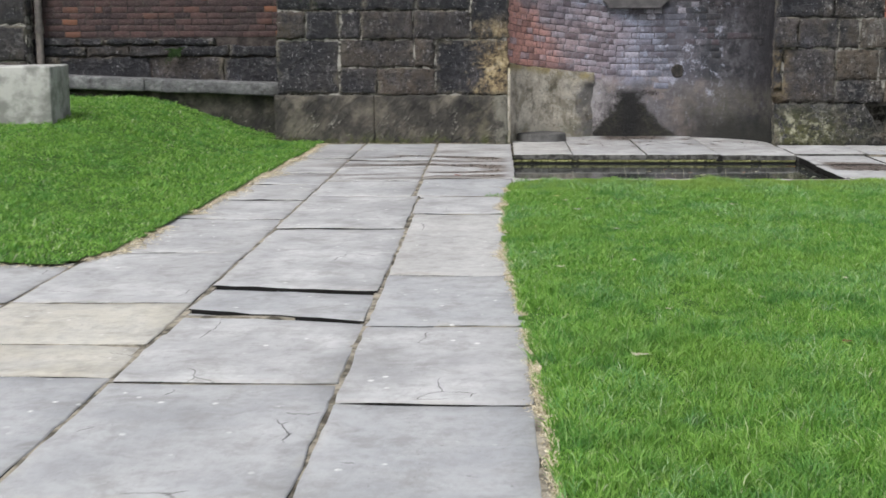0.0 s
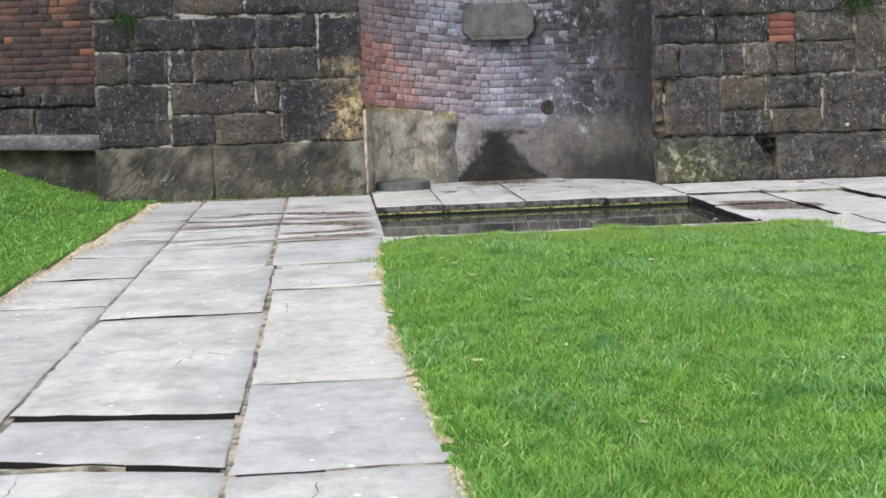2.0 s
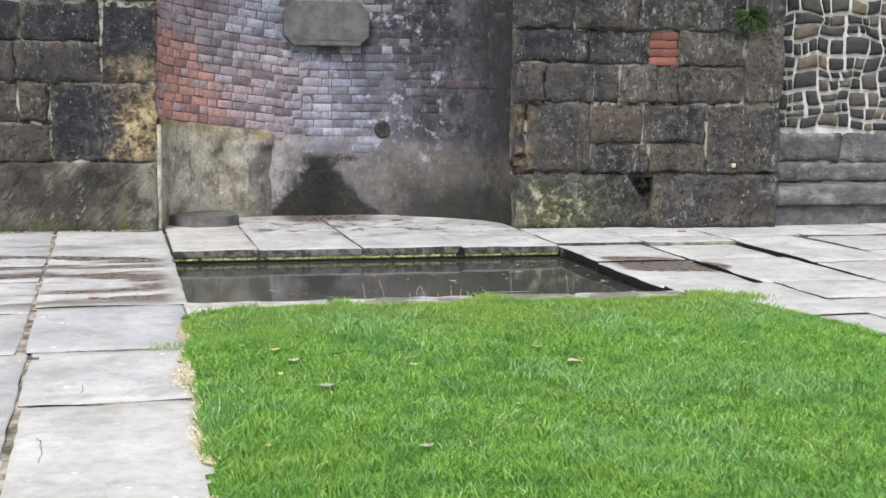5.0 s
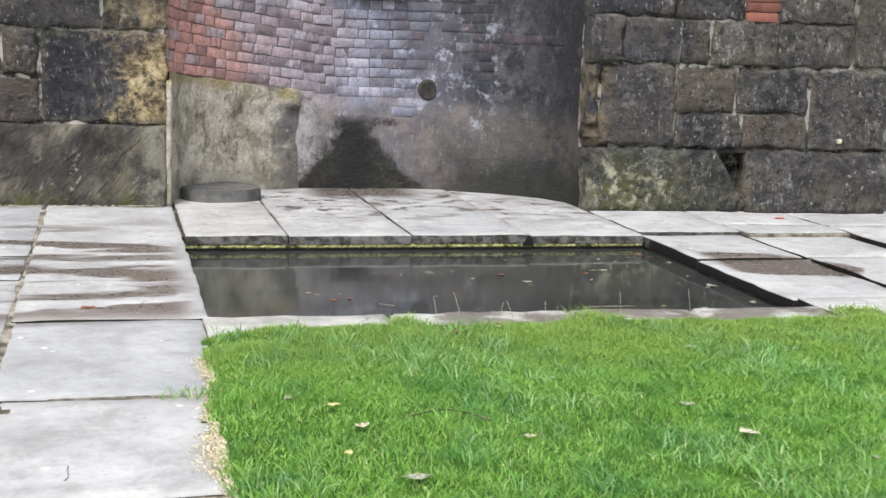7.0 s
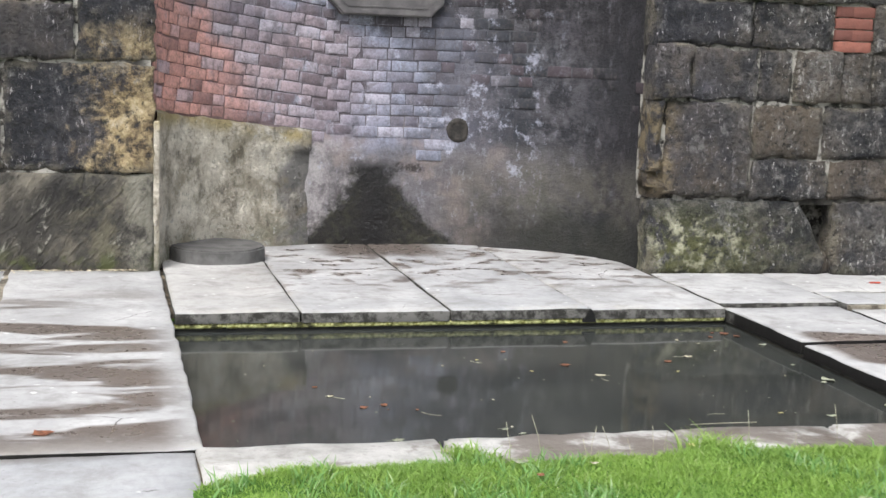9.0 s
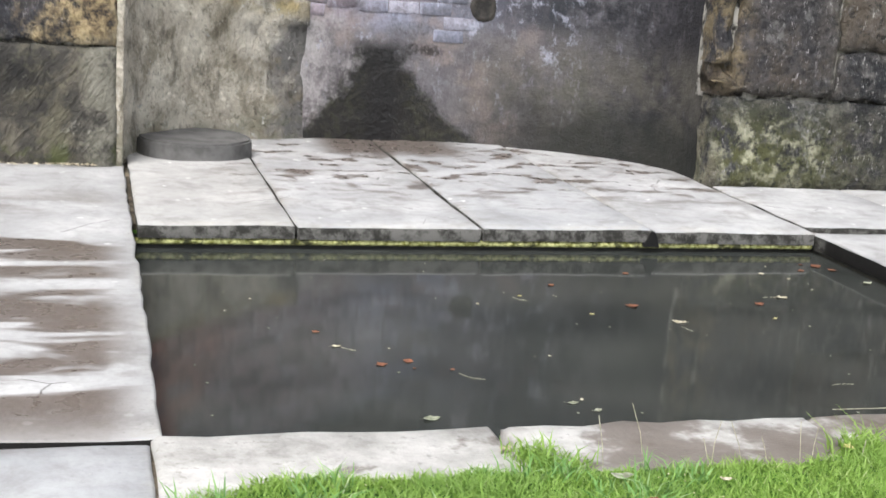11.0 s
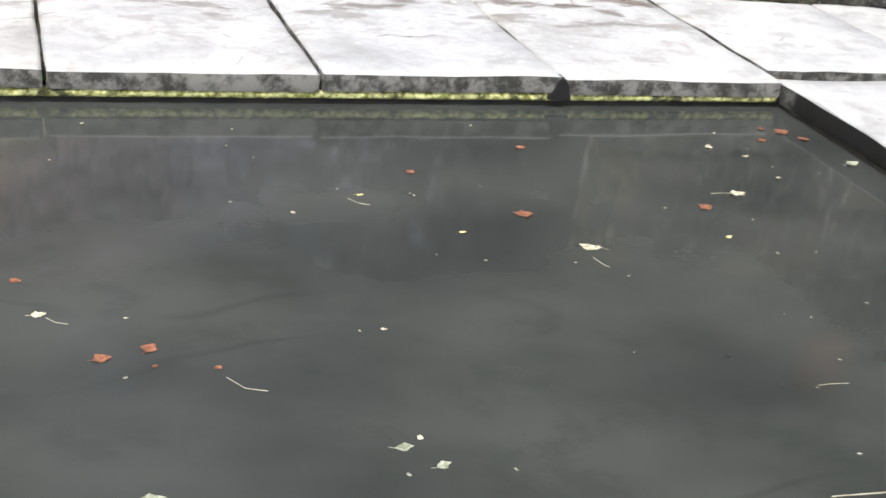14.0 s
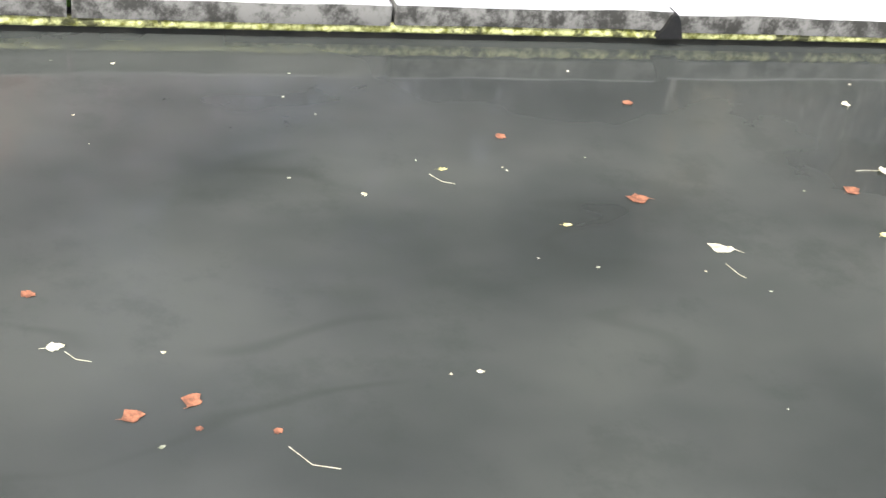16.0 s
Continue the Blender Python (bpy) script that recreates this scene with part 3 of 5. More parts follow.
def slab_mesh(name, w, h, depth, material, nx=6, ny=6, edge=0.012, rough=0.006, jag=0.004, seed=0, slant=0.0):
    """A stone lying in its own x, y from 0 to w and 0 to h, its worn face up at z = 0, with rounded edges and sides."""
    off = Vector((seed * 3.17, seed * 1.73, seed * 0.61))
    us = [0, 0, edge] + [edge + (w - 2 * edge) * i / nx for i in range(1, nx)] + [w - edge, w, w]
    vs = [0, 0, edge] + [edge + (h - 2 * edge) * j / ny for j in range(1, ny)] + [h - edge, h, h]
    verts, n, m = [], len(us), len(vs)
    for j, v in enumerate(vs):
        for i, u in enumerate(us):
            ring = min(i, j, n - 1 - i, m - 1 - j)
            p = Vector((u * 2.3, v * 2.3, 0)) + off
            lift = max(-0.35 * rough, rough * noise.noise(p * 1.1) + 0.5 * rough * noise.noise(p * 4))
            z = -depth if ring == 0 else (-edge * 0.7 if ring == 1 else 0.0) + lift
            du = dv = 0.0
            if ring < 3:
                du, dv = jag * noise.noise(p * 5 + Vector((9, 0, 0))), jag * noise.noise(p * 5 + Vector((0, 9, 0)))
            verts.append((u + du + slant * v * (u / w), v + dv, z))
    faces = [(j * n + i, j * n + i + 1, (j + 1) * n + i + 1, (j + 1) * n + i) for j in range(m - 1) for i in range(n - 1)]
    return mesh_of(name, verts, faces, material)


def on_wall(x, y, z, turn=0.0):
    """The pose by which a flat piece stands upright in a wall, its face towards -y."""
    return Matrix.Translation((x, y, z)) @ Matrix.Rotation(turn, 4, "Z") @ Matrix.Rotation(radians(90), 4, "X")


def box(x0, x1, y0, y1, z0, z1):
    bm = bmesh.new()
    bmesh.ops.create_cube(bm, size=1)
    for v in bm.verts:
        v.co = Vector((x0 + (v.co.x + 0.5) * (x1 - x0), y0 + (v.co.y + 0.5) * (y1 - y0), z0 + (v.co.z + 0.5) * (z1 - z0)))
    return bm


def worn_box(x0, x1, y0, y1, z0, z1, bevel=0.02, cut=0.25, rough=0.012, seed=0):
    """A block with rounded, uneven edges and faces."""
    bm = box(x0, x1, y0, y1, z0, z1)
    for axis, (a, b) in enumerate(((x0, x1), (y0, y1), (z0, z1))):
        for k in range(1, max(1, int((b - a) / cut)) + 0):
            co, no = [0, 0, 0], [0, 0, 0]
            co[axis], no[axis] = a + (b - a) * k / int((b - a) / cut), 1
            bmesh.ops.bisect_plane(bm, geom=bm.verts[:] + bm.edges[:] + bm.faces[:], plane_co=co, plane_no=no)
    sharp = [e for e in bm.edges if len(e.link_faces) == 2 and e.calc_face_angle() > 0.8]
    bmesh.ops.bevel(bm, geom=sharp, offset=bevel, segments=2, affect="EDGES", profile=0.6)
    for v in bm.verts:
        p = v.co * 3 + Vector((seed * 2.1, 0, 0))
        v.co += noise.noise_vector(p) * rough + noise.noise_vector(p * 4) * rough * 0.5
    for f in bm.faces:
        f.smooth = True
    return bm


def course(parent, x0, z0, z1, splits, y, seed, material=None, turn=0.0, origin=None, proud=0.02, edge=0.016, gap=0.016):
    """One run of wall stones between the splits, each with its own uneven face."""
    r = random.Random(seed)
    made = []
    for k in range(len(splits) - 1):
        a, b = splits[k] + gap * r.uniform(0.2, 0.9), splits[k + 1] - gap * r.uniform(0.2, 0.9)
        w, h = b - a, z1 - z0 - gap
        me = slab_mesh("stone_block", w, h, 0.24, material or STONE, max(4, int(w / 0.06)), max(4, int(h / 0.06)), edge * r.uniform(0.8, 2.2), 0.034, 0.030, seed * 11 + k)
        lift = r.uniform(-0.004, 0.020)
        ox, oy = (a, y) if origin is None else (origin[0] + (a - x0) * math.cos(turn), origin[1] + (a - x0) * math.sin(turn))
        made.append(piece("stone_block", me, parent, on_wall(ox, oy - proud - lift, z0 + gap / 2, turn)))
    return made


# ---- plan ----
POOL_X0, POOL_X1, POOL_Y0, POOL_Y1, WATER_Z = 0.645, 4.01, 12.43, 14.94, -0.115
WALL_TOP = 6.5
FACE_L, FACE_R = 16.42, 16.22
NICHE_CX, NICHE_A, NICHE_B, NICHE_Y = 2.305, 1.735, 1.13, 16.42

# ---- ground: one sheet to the horizon, with the pool cut out ----
FAR = 400.0
gx = [-FAR, POOL_X0 - 0.04, POOL_X1 + 0.06, FAR]
gy = [-FAR, POOL_Y0 - 0.04, POOL_Y1 + 0.06, FAR]
ground_faces = [(j * 4 + i, j * 4 + i + 1, (j + 1) * 4 + i + 1, (j + 1) * 4 + i) for j in range(3) for i in range(3) if (i, j) != (1, 1)]
ground = new("ground", mesh_of("ground", [(x, y, -0.055) for y in gy for x in gx], ground_faces, TURF, False))
tagged(ground, "green turf around the paved garden", kind="structure")

# ---- pool ----
pool = thing("pool_basin", "dark stone basin of a shallow garden pool", kind="structure")
bm = bmesh.new()
b0 = [bm.verts.new((x, y, z)) for z in (-0.06, -0.7) for x, y in ((POOL_X0 - 0.04, POOL_Y0 - 0.04), (POOL_X1 + 0.06, POOL_Y0 - 0.04), (POOL_X1 + 0.06, POOL_Y1 + 0.06), (POOL_X0 - 0.04, POOL_Y1 + 0.06))]
for i in range(4):
    bm.faces.new((b0[i], b0[(i + 1) % 4], b0[4 + (i + 1) % 4], b0[4 + i]))
bm.faces.new(b0[4:])
bmesh.ops.recalc_face_normals(bm, faces=bm.faces[:])
bmesh.ops.reverse_faces(bm, faces=bm.faces[:])
part("basin_lining", bm, WET_SHADE_STONE, pool)
bm = bmesh.new()
bmesh.ops.create_grid(bm, x_segments=4, y_segments=4, size=0.5)
for v in bm.verts:
    v.co = Vector(((POOL_X0 + POOL_X1) / 2 + 0.01 + v.co.x * (POOL_X1 - POOL_X0 + 0.09), (POOL_Y0 + POOL_Y1) / 2 + 0.01 + v.co.y * (POOL_Y1 - POOL_Y0 + 0.09), WATER_Z))
me = bpy.data.meshes.new("water")
bm.to_mesh(me), bm.free()
me.materials.append(WATER)
tagged(new("water", me), "still dark murky water in the stone pool", kind="structure")


def moss_band(x0, x1, y, z0, z1, step=0.012, seed=0):
    """A lumpy strip of moss along the pool's wall."""
    n = int((x1 - x0) / step)
    verts, faces = [], []
    for i in range(n + 1):
        x = x0 + (x1 - x0) * i / n
        p = Vector((x * 9, seed, 0))
        top = z1 - 0.010 * abs(noise.noise(p)) - 0.010 * abs(noise.noise(p * 4))
        bulge = 0.012 + 0.010 * noise.noise(p * 3)
        verts += [(x, y, top), (x, y - bulge, top - 0.3 * (top - z0)), (x, y - bulge * 1.1, z0 + 0.25 * (top - z0) + 0.006 * noise.noise(p * 6)), (x, y, z0)]
    for i in range(n):
        for k in range(3):
            faces.append((4 * i + k, 4 * i + 4 + k, 4 * i + 5 + k, 4 * i + 1 + k))
    return mesh_of("moss_band", verts, [f[::-1] for f in faces], MOSS)


piece("moss_band", moss_band(POOL_X0, POOL_X1, POOL_Y1 + 0.026, -0.096, -0.060), pool, None, "yellow-green moss along the waterline")
part("back_lining", box(POOL_X0 - 0.04, POOL_X1 + 0.05, POOL_Y1 + 0.03, POOL_Y1 + 0.12, -0.6, -0.062), WET_SHADE_STONE, pool)

# ---- walls ----
wall_l = thing("wall_buttress_left", "soot-black sandstone buttress of large worn blocks", kind="structure")
part("core", box(-2.41, 0.57, FACE_L + 0.002, FACE_L + 1.6, -0.05, WALL_TOP), DARK_JOINT, wall_l)
for k, (a, b) in enumerate(((-2.47, -1.15), (-1.15, 0.595))):
    me = slab_mesh("plinth_stone", b - a - 0.004, 0.66, 0.2, TOOLED, 14, 7, 0.03, 0.03, 0.012, 40 + k)
    piece("plinth_stone", me, wall_l, on_wall(a, FACE_L - 0.045, -0.03))
course(wall_l, 0, 0.64, 1.35, (-2.43, -1.60), FACE_L, 1)
course(wall_l, 0, 0.64, 1.35, (-0.36, 0.605), FACE_L, 2)
course(wall_l, 0, 0.64, 0.985, (-1.60, -1.12, -0.36), FACE_L, 3)
course(wall_l, 0, 0.985, 1.35, (-1.60, -0.62, -0.36), FACE_L, 4)
course(wall_l, 0, 1.35, 1.72, (-2.43, -2.04, -1.60, -1.32, -0.64, 0.10), FACE_L, 5)
course(wall_l, 0, 1.72, 2.08, (-2.43, -1.95, -1.28, -0.60, 0.10), FACE_L, 6)
course(wall_l, 0, 1.35, 2.06, (0.10, 0.60), FACE_L, 7)
course(wall_l, 0, 2.10, 2.52, (-2.43, -1.5, -0.7, 0.0, 0.60), FACE_L, 8)
course(wall_l, 0, 2.52, 2.95, (-2.43, -1.8, -0.9, -0.2, 0.60), FACE_L, 9)
for k in range(8):
    course(wall_l, 0, 2.95 + 0.44 * k, 3.39 + 0.44 * k, (-2.43, -1.6 - 0.3 * (k % 2), -0.75 + 0.25 * (k % 3), 0.60), FACE_L, 10 + k)
TURN_R = math.atan2(-0.20, 2.7)
wall_r = thing("wall_buttress_right", "dark weathered sandstone buttress, mossy at its foot", kind="structure")
me = mesh_of("core", [(4.03, 16.234, 0.5), (6.66, 16.034, 0.5), (6.66, 17.9, 0.5), (4.03, 17.9, 0.5), (4.03, 16.234, WALL_TOP), (6.66, 16.034, WALL_TOP), (6.66, 17.9, WALL_TOP), (4.03, 17.9, WALL_TOP)],
             [(0, 1, 5, 4), (1, 2, 6, 5), (2, 3, 7, 6), (3, 0, 4, 7), (4, 5, 6, 7)], DARK_JOINT, False)
piece("core", me, wall_r)
part("lower_core", box(4.06, 6.64, 16.42, 17.9, -0.05, 0.52), DARK_JOINT, wall_r)


def course_r(z0, z1, splits, seed, material=None, proud=0.02, edge=0.016):
    return course(wall_r, 4.0, z0, z1, splits, 0, seed, material, TURN_R, (4.0, FACE_R), proud, edge)


for ob in course_r(-0.03, 0.53, (3.99, 5.36), 31, None, 0.06, 0.05):
    for v in ob.data.vertices:
        v.co.x -= 0.24 * max(0.0, v.co.x / 1.36 - 0.6) / 0.4 * max(0.0, v.co.y - 0.12) / 0.42
course_r(-0.03, 0.53, (5.40, 6.70), 32, None, 0.05, 0.04)
course_r(-0.03, 0.16, (5.30, 5.46), 33, None, 0.01, 0.03)
course_r(0.70, 1.23, (3.97, 4.075), 34)
course_r(0.53, 0.72, (3.97, 4.20), 35, None, 0.03, 0.05)
course_r(0.545, 1.22, (4.085, 4.74), 36)
course_r(0.54, 0.83, (4.74, 5.33, 5.92), 37)
course_r(0.83, 1.215, (4.74, 5.27, 5.92), 38)
course_r(0.545, 1.22, (5.93, 6.70), 39, None, 0.045)
course_r(1.235, 1.62, (3.97, 4.25), 41, None, 0.045)
course_r(1.225, 1.60, (4.25, 4.75, 5.02, 5.38, 5.62, 6.30), 42)
course_r(1.245, 1.98, (6.31, 6.70), 43, None, 0.05)
course_r(1.60, 1.93, (3.97, 4.70, 5.30), 44)
course_r(1.60, 1.95, (5.60, 6.30), 45)
course_r(1.93, 2.36, (3.97, 4.55, 5.20, 5.80, 6.30, 6.70), 46)
for k in range(9):
    course_r(2.36 + 0.44 * k, 2.80 + 0.44 * k, (3.97, 4.7 + 0.25 * (k % 2), 5.6 + 0.2 * (k % 3), 6.70), 50 + k)


def brick_mesh(w, h, material, seed, proud=0.012):
    return slab_mesh("brick", w, h, 0.03, material, 2, 1, 0.0035, 0.003, 0.008, seed)


patch_bricks = [brick_mesh(w, 0.073, PATCH, 300 + i) for i, w in enumerate((0.13, 0.20))]
for row in range(4):
    x = 5.31
    for w, me in ((0.13, patch_bricks[0]), (0.20, patch_bricks[1])) if row % 2 else ((0.20, patch_bricks[1]), (0.13, patch_bricks[0])):
        if x + w > 5.70:
            break
        piece("brick", me, wall_r, on_wall(4.0 + (x - 4.0) * math.cos(TURN_R), FACE_R + (x - 4.0) * math.sin(TURN_R) - 0.012, 1.60 + row * 0.082, TURN_R))
        x += w * 0.72 if row % 2 else w * 0.75

# ---- the niche: a hollow of elliptical plan, rendered below and brick above ----
angles = np.linspace(math.pi, 0, 721)
arc_x, arc_y = NICHE_CX + NICHE_A * np.cos(angles), NICHE_Y + NICHE_B * np.sin(angles)
arc_s = np.concatenate([[0], np.cumsum(np.hypot(np.diff(arc_x), np.diff(arc_y)))])
ARC = float(arc_s[-1])


def on_arc(s, out=0.0):
    """Place and tangent angle at the length s along the niche; out moves it towards the open."""
    x, y = float(np.interp(s, arc_s, arc_x)), float(np.interp(s, arc_s, arc_y))
    x2, y2 = float(np.interp(s + 0.01, arc_s, arc_x)), float(np.interp(s + 0.01, arc_s, arc_y))
    x1, y1 = float(np.interp(s - 0.01, arc_s, arc_x)), float(np.interp(s - 0.01, arc_s, arc_y))
    a = math.atan2(y2 - y1, x2 - x1)
    return x + out * math.sin(a), y - out * math.cos(a), a


def niche_sheet(name, s0, s1, z0, top, out, material, ns, nz, rough, seed):
    verts, faces = [], []
    for i in range(ns + 1):
        s = s0 + (s1 - s0) * i / ns
        zt = top(s)
        for j in range(nz + 1):
            z = z0 + (zt - z0) * j / nz
            p = Vector((s * 2.5, z * 2.5, seed))
            o = out + rough * noise.noise(p) + rough * 0.5 * noise.noise(p * 4)
            if out > 0.01:
                o = o * (1 if z > 0.72 else min(1.0, (ns - i) / 24)) + (0.018 * noise.noise(p * 2) if j > nz - 3 else 0)
                if j == nz or i == ns:
                    o = -0.01
            x, y, a = on_arc(s, o)
            verts.append((x, y, z + (0.02 * noise.noise(p * 3) if j == nz else 0)))
    for i in range(ns):
        for j in range(nz):
            k = i * (nz + 1) + j
            faces.append((k, k + nz + 1, k + nz + 2, k + 1))
    return mesh_of(name, verts, faces, material)


def sag(x):
    s = float(np.interp(x, arc_x, arc_s))
    return 0.05 + 0.20 * max(0.0, 1.0 - s / 1.85) if x < 1.82 else 0.05 * max(0.0, (2.1 - x) / 0.28)


niche = thing("wall_niche", "curved niche wall of stained brick above old render", kind="structure")
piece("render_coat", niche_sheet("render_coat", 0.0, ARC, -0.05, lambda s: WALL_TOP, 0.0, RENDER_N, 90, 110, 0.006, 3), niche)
PALE_S = float(np.interp(1.80, arc_x, arc_s))
piece("pale_render", niche_sheet("pale_render", 0.0, PALE_S, -0.05, lambda s: 0.822 + sag(on_arc(s)[0]), 0.034, PALE, 60, 36, 0.026, 5), niche, None, "pale lichened stone dado")
part("corner_plaster", worn_box(0.588, 0.628, 16.392, 16.50, -0.03, 0.98, 0.010, 0.12, 0.007, 6), PALE, niche, "pale lime plaster smeared down the corner")
r = random.Random(5)
stock = [(w, brick_mesh(w, 0.0775, BRICK_N, 100 + i)) for i, w in enumerate((0.198, 0.185, 0.205, 0.17))] + [(w, brick_mesh(w, 0.0775, BRICK_N, 120 + i)) for i, w in enumerate((0.10, 0.108))]
count, above = 0, []
for row in range(66):
    z = 0.660 + row * 0.0848
    s = 0.02 + (0.11 if row % 2 else 0.0) + r.uniform(0, 0.03)
    while s < ARC - 0.12:
        w, me = stock[4 + r.randrange(2)] if r.random() < 0.42 else stock[r.randrange(4)]
        x, y, a = on_arc(s + w / 2)
        zz = z + sag(x) + r.uniform(-0.003, 0.003)
        smeared = x > 2.85
        keep = zz > 0.78 + sag(x) if x < 1.80 else zz > 0.62
        if smeared:
            keep = zz > 1.0 and r.random() < (0.65 if zz > 1.2 else 0.3) * (1.0 if x < 3.5 else 0.25)
        elif x > 1.8 and abs(x - 2.29) < 0.4 and zz < 0.78:
            keep = False
        if math.hypot(x - 2.93, zz + 0.04 - 0.90) < 0.15:
            keep = False
        if keep and zz < WALL_TOP - 0.1:
            out = (0.003 if smeared else 0.006) + r.uniform(-0.004, 0.003)
            x, y, a = on_arc(s, out)
            a = on_arc(s + w / 2)[2]
            m = on_wall(x, y, zz, a) @ Matrix.Rotation(-0.108 + r.uniform(-0.012, 0.012) if 0.6 < x < 1.80 else r.uniform(-0.012, 0.012), 4, "Z")
            if zz < 2.25 and count < 300:
                piece("brick", me, niche, m)
                count += 1
            else:
                above.append((me, m))
        s += w + 0.008


def joined(name, pairs, material):
    """Many alike pieces as one mesh."""
    allv, allf, base = [], [], 0
    for me, m in pairs:
        allv += [m @ v.co for v in me.vertices]
        allf += [tuple(base + i for i in f.vertices) for f in me.polygons]
        base += len(me.vertices)
    return mesh_of(name, allv, allf, material)


tagged(piece("upper_bricks", joined("upper_bricks", above, BRICK_N), niche), "sooty brick courses higher up", kind="stuff")

# ---- the plaque, the socket and the round cover ----
plaque = thing("wall_plaque", "grey stone plaque with notched corners on the brick niche", "plaque")


def plaque_mesh(w, h, c, y0, y1):
    bm = bmesh.new()
    pts = [(c, 0), (w - c, 0), (w - c * 0.55, c * 0.5), (w, c), (w, h - c), (w - c * 0.55, h - c * 0.5), (w - c, h), (c, h), (c * 0.55, h - c * 0.5), (0, h - c), (0, c), (c * 0.55, c * 0.5)]
    f = bm.faces.new([bm.verts.new((x, y1, z)) for x, z in pts])
    ext = bmesh.ops.extrude_face_region(bm, geom=[f])
    for v in ext["geom"]:
        if isinstance(v, bmesh.types.BMVert):
            v.co.y = y0
    bmesh.ops.recalc_face_normals(bm, faces=bm.faces[:])
    edges = [e for e in bm.edges if all(abs(v.co.y - y0) < 1e-5 for v in e.verts)]
    bmesh.ops.bevel(bm, geom=edges, offset=0.012, segments=2, affect="EDGES")
    return bm


bm = plaque_mesh(0.88, 0.45, 0.10, 17.42, 17.58)
bm.transform(Matrix.Translation((1.89, 0, 1.745)))
part("tablet", bm, PLAQUE_STONE, plaque)
bm = plaque_mesh(0.78, 0.35, 0.08, 17.414, 17.45)
bm.transform(Matrix.Translation((1.94, 0, 1.795)))
part("raised_panel", bm, PLAQUE_STONE, plaque)

socket_thing = thing("wall_socket", "shallow round socket in the niche wall, coloured with a hollow's shade", "socket")
sx, sy, sa = on_arc(float(np.interp(2.93, arc_x, arc_s)), 0.0)
# nearly flat dish; its depth is only the shade in its colour
bm = bmesh.new()
prof = [(0.0, 0.004), (0.05, 0.001), (0.066, 0.006), (0.08, 0.003), (0.10, -0.01)]
rings = []
for rad, h in prof[1:]:
    rings.append([bm.verts.new((rad * math.cos(k * math.tau / 20) * (1 + 0.22 * noise.noise(Vector((math.cos(k * math.tau / 20) * 1.5, math.sin(k * math.tau / 20) * 1.5, 0)))), -h, rad * math.sin(k * math.tau / 20) * 1.05)) for k in range(20)])
for a, b in zip(rings, rings[1:]):
    for k in range(20):
        bm.faces.new((a[k], a[(k + 1) % 20], b[(k + 1) % 20], b[k]))
bm.faces.new(rings[0])
bmesh.ops.recalc_face_normals(bm, faces=bm.faces[:])
bm.transform(Matrix.Translation((sx, sy - 0.004, 0.90)) @ Matrix.Rotation(sa, 4, "Z"))
part("recess", bm, SOCKET, socket_thing)

cover = thing("round_stone_cover", "low round grey stone cover on the paving by the wall", "stone cover")


def drum(rad, z0, z1, material, name, bevel=0.012):
    bm = bmesh.new()
    bmesh.ops.create_cone(bm, cap_ends=True, segments=48, radius1=rad, radius2=rad * 0.985, depth=z1 - z0)
    bm.transform(Matrix.Translation((0, 0, (z0 + z1) / 2)))
    bmesh.ops.bevel(bm, geom=[e for e in bm.edges if e.calc_face_angle(0) > 1.0], offset=bevel, segments=2, affect="EDGES")
    for v in bm.verts:
        v.co += noise.noise_vector(v.co * 9) * 0.004
    return part(name, bm, material, cover)


cover.matrix_basis = pose(1.045, 16.86, 0.0)
drum(0.335, -0.03, 0.10, COVER_STONE, "drum")

# ---- side walls ----
wall_west = thing("wall_left", "dark red brick wall over blackened stone courses", kind="structure")
LEFT_Y = 17.25
part("core", box(-9.0, -2.3, LEFT_Y + 0.002, LEFT_Y + 0.8, -0.1, WALL_TOP), BRICK_JOINT, wall_west)
for k, (z0, z1, sp) in enumerate(((0.0, 0.62, (-8.6, -7.2, -6.0, -4.9, -3.6, -2.42)), (0.62, 1.12, (-8.6, -7.0, -5.6, -4.3, -3.3, -2.42)), (1.12, 1.27, (-8.6, -6.6, -5.2, -4.6, -3.9, -3.2, -2.42)), (1.27, 1.37, (-8.6, -6.0, -5.3, -4.95, -4.2, -3.4)))):
    course(wall_west, 0, z0, z1, sp, LEFT_Y, 80 + k, None, 0.0, None, 0.02 if k < 2 else 0.05)
r = random.Random(9)
stock_l = [(w, brick_mesh(w, 0.074, BRICK, 150 + i)) for i, w in enumerate((0.212, 0.205, 0.218, 0.102))]
count, above = 0, []
for row in range(58):
    z = 1.385 + row * 0.083
    x = -8.6 + (0.11 if row % 2 else 0)
    while x < -2.5:
        w, me = stock_l[r.randrange(4)] if r.random() < 0.4 else stock_l[r.randrange(3)]
        m = on_wall(x, LEFT_Y - 0.003 + r.uniform(-0.003, 0.003), z + r.uniform(-0.003, 0.003))
        if z < 2.45 and x > -6.2 and count < 300:
            piece("brick", me, wall_west, m)
            count += 1
        else:
            above.append((me, m))
        x += w + 0.011
tagged(piece("other_bricks", joined("other_bricks", above, BRICK), wall_west), "sooty red brick courses", kind="stuff")

bench = thing("stone_ledge_seat", "long grey stone ledge along the foot of the brick wall", "stone ledge", "wall ledges")
for a, b, k in ((-6.9, -4.30, 3), (-4.296, -2.48, 4)):
    bm = worn_box(a, b, 16.80, 17.30, 0.595, 0.77, 0.025, 0.3, 0.010, k)
    for v in bm.verts:
        v.co.z -= 0.036 * (v.co.x + 2.48)
    part("ledge_slab", bm, LEDGE, bench)
